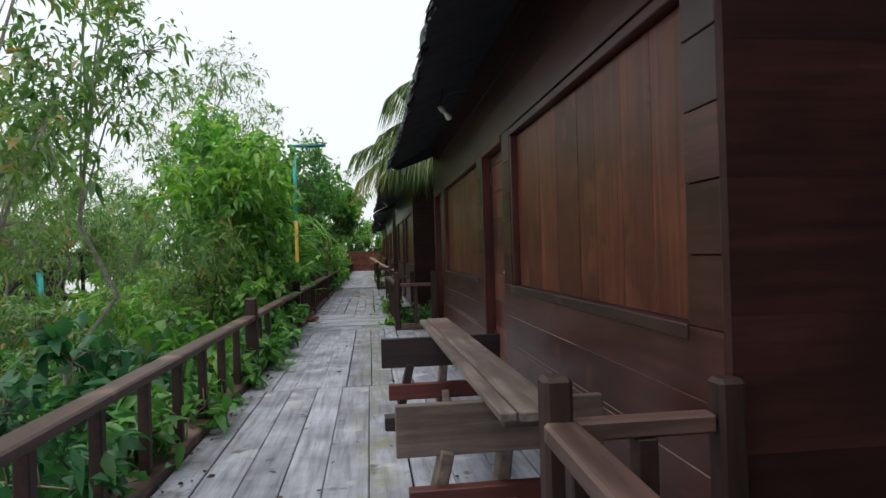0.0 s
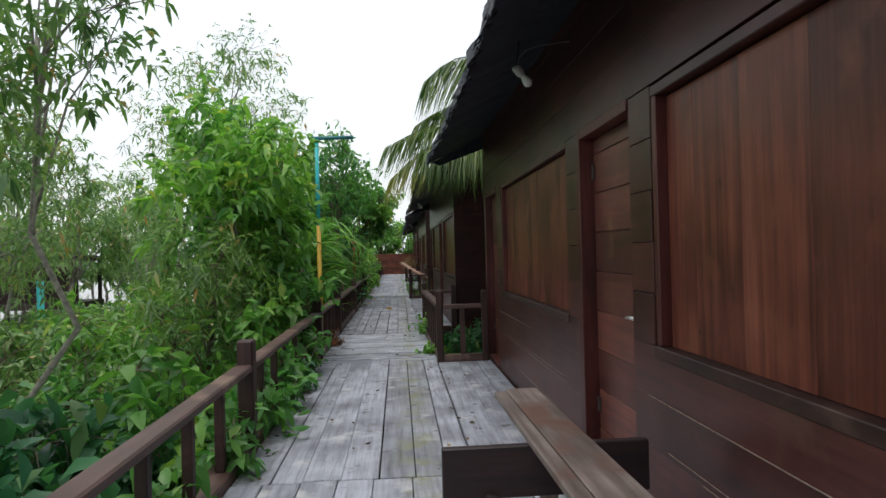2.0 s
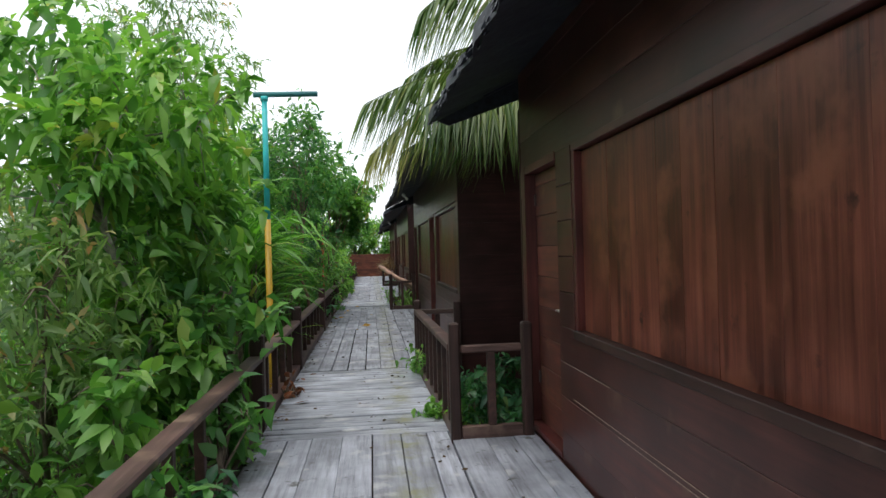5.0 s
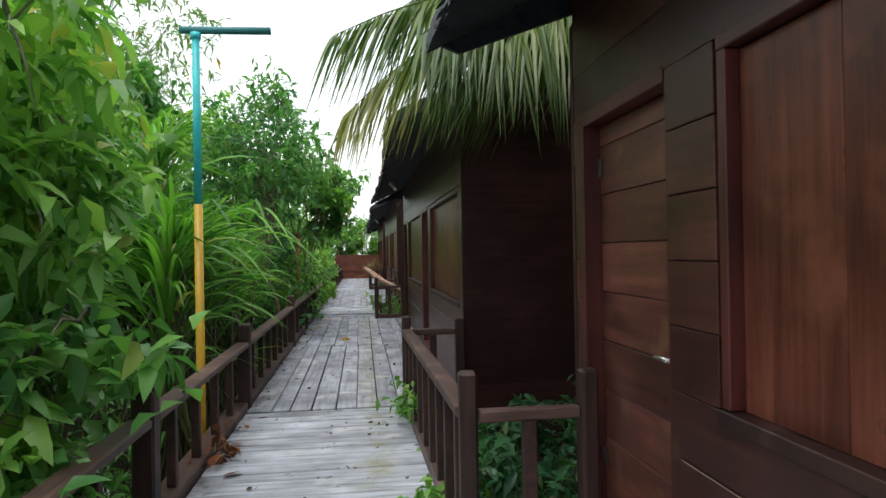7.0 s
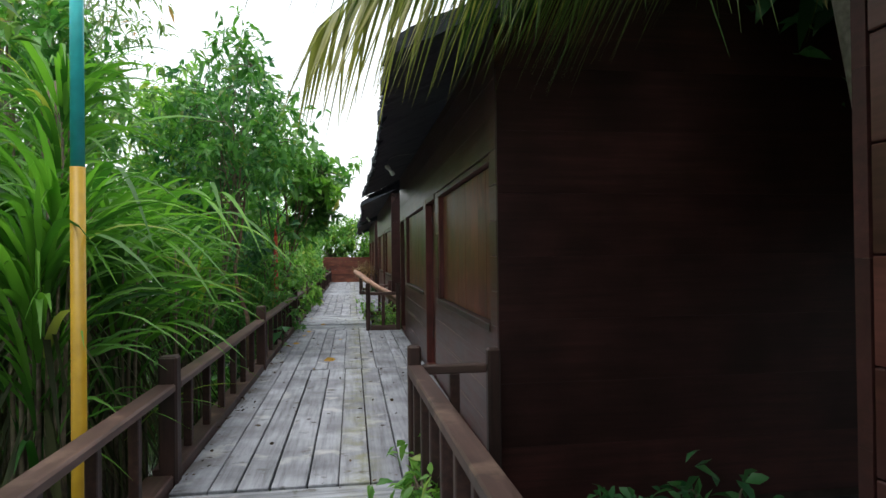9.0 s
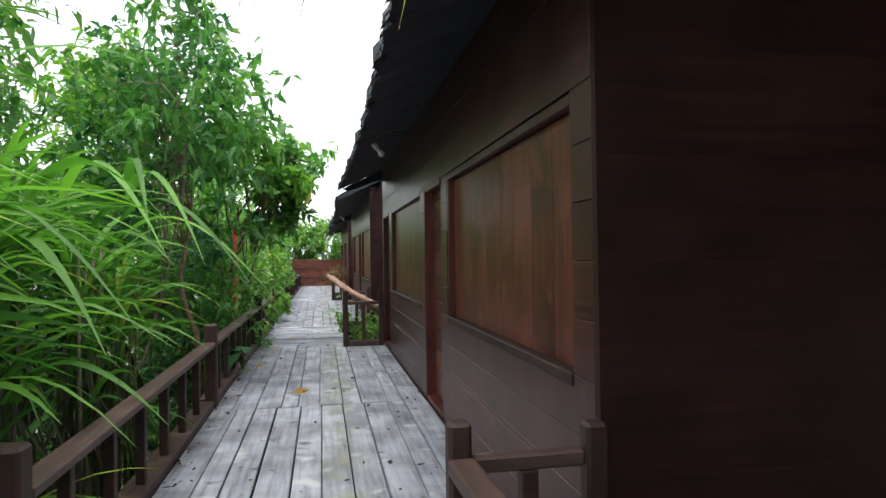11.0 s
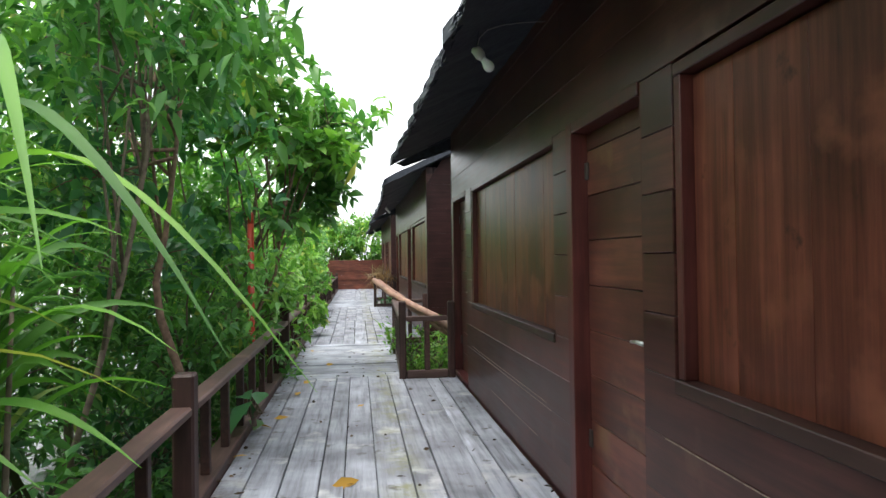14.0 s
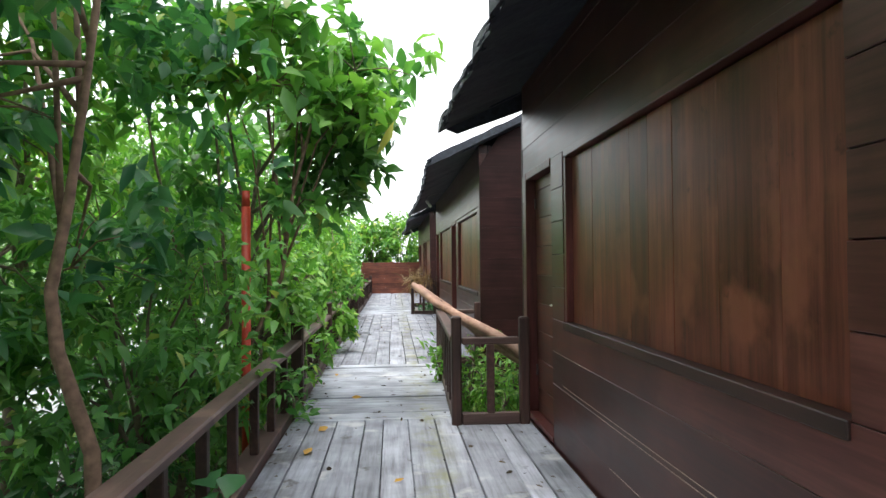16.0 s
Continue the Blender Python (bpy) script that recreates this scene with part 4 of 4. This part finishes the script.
# sprigs that push through the railing
for i, (x, y, z, r, leaf, m) in enumerate(((-0.2, 9.5, -0.05, 0.34, 0.14, LEAF_MID), (-0.18, 8.9, -0.05, 0.34, 0.15, LEAF_MID), (-0.2, 8.2, -0.1, 0.36, 0.15, LEAF_DARK), (-0.2, 7.5, -0.1, 0.34, 0.15, LEAF_MID), (-0.22, 6.9, -0.1, 0.3, 0.15, LEAF_MID), (-0.26, 4.4, -0.3, 0.34, 0.16, LEAF_MID), (-0.3, 5.2, -0.3, 0.3, 0.15, LEAF_MID), (1.33, 11.9, 0.0, 0.2, 0.09, LEAF_BRIGHT), (1.3, 12.3, 0.0, 0.16, 0.09, LEAF_BRIGHT), (1.33, 10.3, -0.05, 0.09, 0.1, LEAF_BRIGHT), (-0.3, 3.3, -0.25, 0.3, 0.14, LEAF_DARK), (-0.26, 3.9, -0.2, 0.3, 0.14, LEAF_MID), (-0.28, 2.7, -0.3, 0.28, 0.14, LEAF_DARK), (-0.24, 6.1, -0.1, 0.28, 0.13, LEAF_MID), (1.22, 22.4, 0.0, 0.2, 0.09, LEAF_BRIGHT), (-0.22, 20.9, -0.05, 0.34, 0.13, LEAF_MID), (-0.2, 22.0, 0.0, 0.36, 0.13, LEAF_BRIGHT), (-0.2, 23.2, 0.0, 0.4, 0.13, LEAF_BRIGHT), (-0.15, 25.0, 0.1, 0.45, 0.14, LEAF_BRIGHT), (-0.15, 27.0, 0.1, 0.45, 0.14, LEAF_BRIGHT), (-0.6, 8.6, -0.1, 0.5, 0.16, LEAF_BRIGHT), (-0.65, 9.4, 0.1, 0.5, 0.17, LEAF_BRIGHT), (-0.78, 9.9, 0.4, 0.45, 0.18, LEAF_BRIGHT), (-0.8, 9.1, 0.35, 0.42, 0.18, LEAF_BRIGHT), (-0.5, 21.3, 0.35, 0.45, 0.14, LEAF_BRIGHT), (-0.5, 22.6, 0.5, 0.5, 0.14, LEAF_BRIGHT))):
    bush("sprig", "leafy green sprig pushing through the railing", (x, y, z), (r * 0.85, r * 1.2, r), 22 if r < 0.42 else 45, 8, (leaf, 0.44), m, 400 + i, group="sprigs at the railing", lumps=4)
bush("creeper", "broad dark green creeper leaves on the railing", (-0.1, 18.5, 0.06), (0.12, 0.2, 0.16), 3, 3, (0.24, 0.6), LEAF_DARK, 420, lumps=3)
for i in range(13):
    y = 22.9 + i * 1.55
    bush("tall_shrub", "light green tall shrub beside the boardwalk", (-1.12 + rp.uniform(-0.25, 0.15), y, -1.3), (1.0, 1.2, 2.05 + rp.uniform(-0.25, 0.35)), 190, 10, (0.2, 0.4), rp.choice((LEAF_BRIGHT, LEAF_MID, LEAF_BRIGHT)), 180 + i, group="tall shrubs along the walk", lumps=11)
for i in range(7):
    tree("background_tree", "light green tree behind the end fence", (-3.5 + i * 1.6, 45 + rp.uniform(-1, 2), -1.5), (-3.5 + i * 1.6, 45.5, 1.8 + rp.uniform(-0.4, 0.6)), (1.6, 1.6, 1.9), 10, 240, 9, (0.26, 0.45), LEAF_BRIGHT, BARK, 0.07, 200 + i, 9, 0.4, 0.25, "trees behind the fence")
for i in range(14):
    y = 16 + i * 2.2
    x = -7.5 + rp.uniform(-1.5, 1.2)
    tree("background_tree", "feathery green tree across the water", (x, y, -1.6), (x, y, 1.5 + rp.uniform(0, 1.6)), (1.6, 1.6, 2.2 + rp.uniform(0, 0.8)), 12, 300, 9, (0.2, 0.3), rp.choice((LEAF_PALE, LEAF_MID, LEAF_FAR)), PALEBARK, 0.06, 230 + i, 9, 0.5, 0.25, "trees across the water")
for i in range(22):
    a = i / 21
    x, y = -26 + 6 * math.sin(i * 2.1), -6 + a * 75
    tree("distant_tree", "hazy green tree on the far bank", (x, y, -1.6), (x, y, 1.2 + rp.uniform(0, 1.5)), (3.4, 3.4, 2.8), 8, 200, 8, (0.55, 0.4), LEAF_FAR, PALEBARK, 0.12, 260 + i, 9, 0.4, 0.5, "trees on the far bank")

# growth in the gaps between the cottages
for k, y0 in enumerate(ENDS[:4]):
    for j in range(6):
        x = FACE[k] - 0.15 + 0.42 * (j % 3) + rp.uniform(-0.1, 0.1)
        y = y0 + 8.65 + (j // 3) * 1.15 + rp.uniform(-0.2, 0.2)
        if k == 2:
            bush("gap_shrub", "bright green fern-like shrub in the gap between cottages", (x, y, -0.6), (0.45, 0.5, 0.52), 80, 9, (0.1, 0.3), LEAF_BRIGHT, 350 + j, group="undergrowth in the gaps", lumps=7)
        if k == 2 or j % 2:
            blade_clump("bright grassy tuft in the gap between cottages", (x, y, -0.5), 70, 0.8, 0.03, 300 + 10 * k + j, 0.7, "undergrowth in the gaps")
        if k != 2:
            bush("gap_shrub", "dark green shrub in the gap between cottages", (x, y, -0.65), (0.42, 0.45, 0.5), 60, 9, (0.12, 0.42), LEAF_DARK, 330 + 10 * k + j, group="undergrowth in the gaps", lumps=6)


def frond_mesh(name, pts, span, drop, rng, mat):
    """Leaflets hanging from both sides of an arching rib."""
    pts = np.array(pts, float)
    n = 95
    s = np.linspace(0.06, 1, n)
    idx = s * (len(pts) - 1)
    i = np.minimum(idx.astype(int), len(pts) - 2)
    p = pts[i] + (pts[i + 1] - pts[i]) * (idx - i)[:, None]
    d = unit(pts[i + 1] - pts[i])
    side = unit(np.cross(d, np.array([0, 0, 1.0])))
    ln = span * (0.45 + 0.75 * np.sin(np.clip(s * 1.02, 0, 1) * math.pi * 0.86 + 0.15)) * (0.9 + 0.2 * rng.random(n))
    base, way, lens = [], [], []
    for sg in (1, -1):
        base.append(p)
        way.append(side * sg * 0.42 + d * 0.5 + np.array([0, 0, -0.5]) + 0.1 * rng.standard_normal((n, 3)))
        lens.append(ln)
    base, way, lens = np.concatenate(base), np.concatenate(way), np.concatenate(lens)
    return blades_mesh(name, base, way, lens, np.full(len(lens), 0.032), drop * (0.75 + 0.5 * rng.random(len(lens))), mat, rng, 6)


def coconut_palm(at, crown, fronds, seed):
    rng = np.random.default_rng(seed)
    t = thing("coconut_palm", "coconut palm with drooping fronds between the cottages", "palm")
    c = np.array(crown, float)
    b = np.array(at, float)
    under("trunk", tubes_mesh("trunk", [([b, b + (c - b) * 0.3 + (0.1, 0, 0), b + (c - b) * 0.7 + (0.12, 0, 0), c], [0.17, 0.13, 0.12, 0.12])], PALEBARK, 12), t)
    for k, (tip, high, span) in enumerate(fronds):
        e = np.array(tip, float)
        pts = []
        for i in range(9):
            s = i / 8
            pts.append(c + (e - c) * s + np.array([0, 0, high * 4 * s * (1 - s)]))
        fr = under("frond", frond_mesh("frond", pts, span, 0.9, rng, FROND_YELLOW if k == 1 else FROND), t)
        under("rib", tubes_mesh("rib", [(pts, [0.02 * (1 - 0.85 * i / 8) for i in range(9)])], FROND, 6), fr)
    return t


coconut_palm((3.7, 11.6, -0.9), (3.3, 11.6, 3.25), (((0.75, 11.25, 2.9), 0.28, 0.45), ((0.78, 12.0, 2.5), 0.45, 0.45), ((1.3, 10.75, 2.75), 0.3, 0.5), ((1.75, 10.7, 2.62), 0.32, 0.52), ((1.5, 11.2, 2.75), 0.32, 0.5),
             ((1.35, 11.6, 3.95), 0.7, 0.5), ((1.2, 12.0, 3.35), 0.4, 0.45), ((3.2, 9.2, 4.6), 0.5, 0.7), ((5.6, 11.6, 3.2), 0.6, 0.7), ((3.6, 13.8, 4.6), 0.6, 0.7), ((5.0, 13.2, 4.8), 0.5, 0.7), ((5.0, 9.6, 4.0), 0.5, 0.7)), 71)

# an unseen crown, added behind the start only to shade the first steps
tree("leafy_tree", "unseen leafy tree added to shade the start of the boardwalk", (-1.1, -1.9, -1.5), (0.5, -1.6, 4.3), (2.3, 1.5, 1.3), 10, 420, 10, (0.2, 0.45), LEAF_MID, BARK, 0.09, 27, 13, 0.4, 0.2)
# unseen trees added behind the cottages and over the gaps to keep light out
for i, (x, y, z) in enumerate(((3.6, 0.4, 3.6), (5.4, 0.6, 2.6), (5.6, 11.4, 2.6), (4.6, 12.4, 3.9), (7.0, 6.0, 2.0), (7.2, 16.0, 2.0), (5.6, 22.2, 1.6), (7.0, 27.0, 2.0))):
    tree("backyard_tree", "unseen dark green tree added behind the cottages to block light", (x + 0.3, y, -0.9), (x, y, z), (1.7, 1.5, 1.5), 12, 300, 9, (0.28, 0.45), LEAF_DARK, BARK, 0.08, 440 + i, 10, 0.4, 0.25, "trees behind the cottages")

# timber poles laid over the rail of the second gap, brush on the table there
for i, (a, b, r) in enumerate((((1.98, 20.75, 0.40), (1.0, 24.3, 0.97), 0.05), ((2.0, 21.05, 0.36), (1.08, 24.5, 0.92), 0.055), ((2.02, 20.9, 0.28), (1.2, 24.2, 0.86), 0.04))):
    pts = [np.array(a) + (np.array(b) - np.array(a)) * s / 4 + np.array([0, 0, 0.03 * math.sin(s * 1.7 + i)]) for s in range(5)]
    tagged(new("timber_pole", tubes_mesh("timber_pole", [(pts, [r * 1.1, r, r, r * 0.95, r * 0.9])], RAWPOLE, 10)), "long raw orange timber pole leaning over the rail", "pole", "timber poles")
rng = np.random.default_rng(90)
n = 260
base = in_ball(rng, n) * (0.34, 0.4, 0.16) + (0, 0, 0.14)
brush = thing("brush_heap", "heap of dry brown brush on the rail posts", "debris", at=(1.38, 31.4, 0.70))
under("twigs", blades_mesh("twigs", base, rng.standard_normal((n, 3)) + (0, 0, 0.3), 0.2 + 0.3 * rng.random(n), np.full(n, 0.02), 0.3 * rng.random(n), DRY, rng, 4), brush)

# fallen leaves on the deck
def fallen(x, y, size, turn, mat, label):
    rngf = np.random.default_rng(int(x * 100 + y * 10) + 50)
    me = leaves_mesh("fallen_leaf", np.zeros((1, 3)), np.array([[1.0, 0, 0.05]]), np.array([size]), np.array([size * 0.42]), mat, 0.02, rngf, 0.12)
    ob = new("fallen_leaf", me)
    ob.matrix_world = pose(x, y, 0.012, 0, 0, turn)
    return tagged(ob, label, "leaf", "fallen leaves")


for x, y, s, a in ((0.55, 17.2, 0.17, 20), (0.1, 19.8, 0.15, 80), (0.02, 18.6, 0.13, 140), (0.0, 18.9, 0.12, 10), (0.12, 20.4, 0.13, 60), (0.3, 21.6, 0.1, 0), (-0.05, 17.9, 0.1, 200), (0.45, 16.6, 0.09, 300), (0.7, 19.2, 0.08, 40), (0.05, 22.8, 0.12, 90)):
    fallen(x, y, s, a, ORANGE_LEAF, "curled orange-yellow leaf lying on the deck")
bush("withered_sprig", "withered rust-red leaves caught at the deck edge", (-0.1, 11.3, -0.02), (0.1, 0.25, 0.05), 8, 4, (0.13, 0.45), RUST_LEAF, 431, lumps=3)
for x, y, s, a in ((0.0, 11.0, 0.16, 30), (-0.02, 12.1, 0.12, 110), (0.02, 11.7, 0.1, 200), (0.0, 12.4, 0.1, 20)):
    fallen(x, y, s, a, RUST_LEAF, "withered rust-red leaf lying at the deck's edge")

# bits of leaf and bark strewn over the deck, thicker along its edges
rl = np.random.default_rng(12)
m = 900
edge = rl.random(m)
lx = np.where(edge < 0.38, LEFT + 0.16 + 0.16 * rl.random(m) ** 2, np.where(edge < 0.7, 1.8 - 0.7 * rl.random(m) ** 1.6, LEFT + 0.2 + 1.6 * rl.random(m)))
ly = -1 + 32 * rl.random(m)
lx = np.where(((ly - 1.83) % PERIOD > 7.9) & (lx > 1.25), lx - 0.75, lx)
turn = rl.random(m) * 2 * math.pi
litter = leaves_mesh("leaf_litter", np.stack([lx, ly, 0.012 + 0.004 * rl.random(m)], 1), np.stack([np.cos(turn), np.sin(turn), np.zeros(m)], 1), 0.022 + 0.05 * rl.random(m) ** 2, 0.014 + 0.018 * rl.random(m), LITTER, 0.0, rl, 0.08)
tagged(new("leaf_litter", litter), "small dark bits of leaf and bark strewn on the deck", "litter", kind="stuff")

# things across the water
far_pole = thing("far_pole", "grey pole with cyan foot standing in the water", "pole", at=(-6.75, 16.0, 0))
under("foot", lathe_mesh("foot", [(0.075, -1.9), (0.07, 0.95)], CYAN, 10), far_pole)
under("shaft", lathe_mesh("shaft", [(0.068, 0.95), (0.06, 2.55)], PALEBARK, 10), far_pole)
under("lamp_arm", tubes_mesh("lamp_arm", [([(0, 0, 2.3), (-0.25, 0, 2.36), (-0.32, 0, 2.2)], [0.025, 0.02, 0.03])], SOCKET, 7), far_pole)
hut = thing("far_hut", "low brown hut on stilts across the water", "hut", at=(-11.5, 24.0, 0))
board("wall", hut, -1.4, 1.6, 0, 0.1, 0.0, 1.0, POST)
board("roof", hut, -1.9, 2.1, -0.8, 1.6, 1.36, 1.52, SILL)
board("eave_board", hut, -1.9, 2.1, -0.86, -0.805, 1.02, 1.18, SILL)
board("floor", hut, -1.6, 1.8, -0.7, 1.5, -0.2, -0.01, PILE)
for x in (-1.5, 1.7):
    for y in (-0.6, 1.4):
        under("stilt", lathe_mesh("stilt", [(0.08, -2.0), (0.07, 1.36)], PILE, 8), hut, pose(x, y, 0))

# ---- deck ----
deck = tagged(new("floor_deck"), "weathered grey plank boardwalk above the water", "boardwalk", kind="structure")
rd = random.Random(8)
for k, (y0, face) in enumerate(zip(ENDS, FACE)):
    joints = [y0 - 0.02, y0 + 3.9, y0 + 8.03]
    for a, b in zip(joints, joints[1:]):
        x, end = LEFT + 0.138, face - 0.006
        n = 10
        w = (end - x) / n
        cuts = sorted(rd.uniform(-0.03, 0.03) for _ in range(n - 1))
        rd.shuffle(cuts)
        xs = [x] + [x + w * (i + 1) + cuts[i] for i in range(n - 1)] + [end]
        for i in range(n):
            g = rd.choice((0.0025, 0.0035, 0.005))
            z = rd.uniform(-0.004, 0.004)
            board("plank", deck, xs[i] + g, round(xs[i + 1], 2) - g, a + 0.004 + rd.uniform(0, 0.012), b - 0.004, -0.045 + z, z, DECK, bevel=0.005)
    if k < 4:
        a, b = y0 + 8.03, ENDS[k + 1] - 0.02
        y = a
        right = face - 0.56
        wide = iter((0.27, 0.62, 0.58, 0.55, 0.33, 0.3, 0.18)) if k == 2 else None
        while y < b - 0.05:
            w = min(next(wide) if wide else rd.choice((0.12, 0.16, 0.2, 0.24)), b - y)
            board("plank", deck, LEFT + 0.138 + rd.uniform(0, 0.012), right + rd.uniform(-0.02, 0.03), y + 0.004, y + w - 0.005, -0.045 + rd.uniform(-0.006, 0.008), rd.uniform(-0.006, 0.01), DECK_ACROSS, bevel=0.006, turn=(0, 0, rd.uniform(-0.35, 0.35)))
            y += w
for i in range(30):
    y = -8.6 + i * 1.75
    board("joist", deck, LEFT - 0.1, 1.4, y - 0.04, y + 0.04, -0.2, -0.056, PILE)
    for x in (LEFT - 0.02, 1.15):
        under("pile", lathe_mesh("pile", [(0.07, -2.0), (0.065, -0.2)], PILE, 10), deck, pose(x, y, 0))
# bearers, plus an added hidden strip at 0.82 closing plank gaps under the camera
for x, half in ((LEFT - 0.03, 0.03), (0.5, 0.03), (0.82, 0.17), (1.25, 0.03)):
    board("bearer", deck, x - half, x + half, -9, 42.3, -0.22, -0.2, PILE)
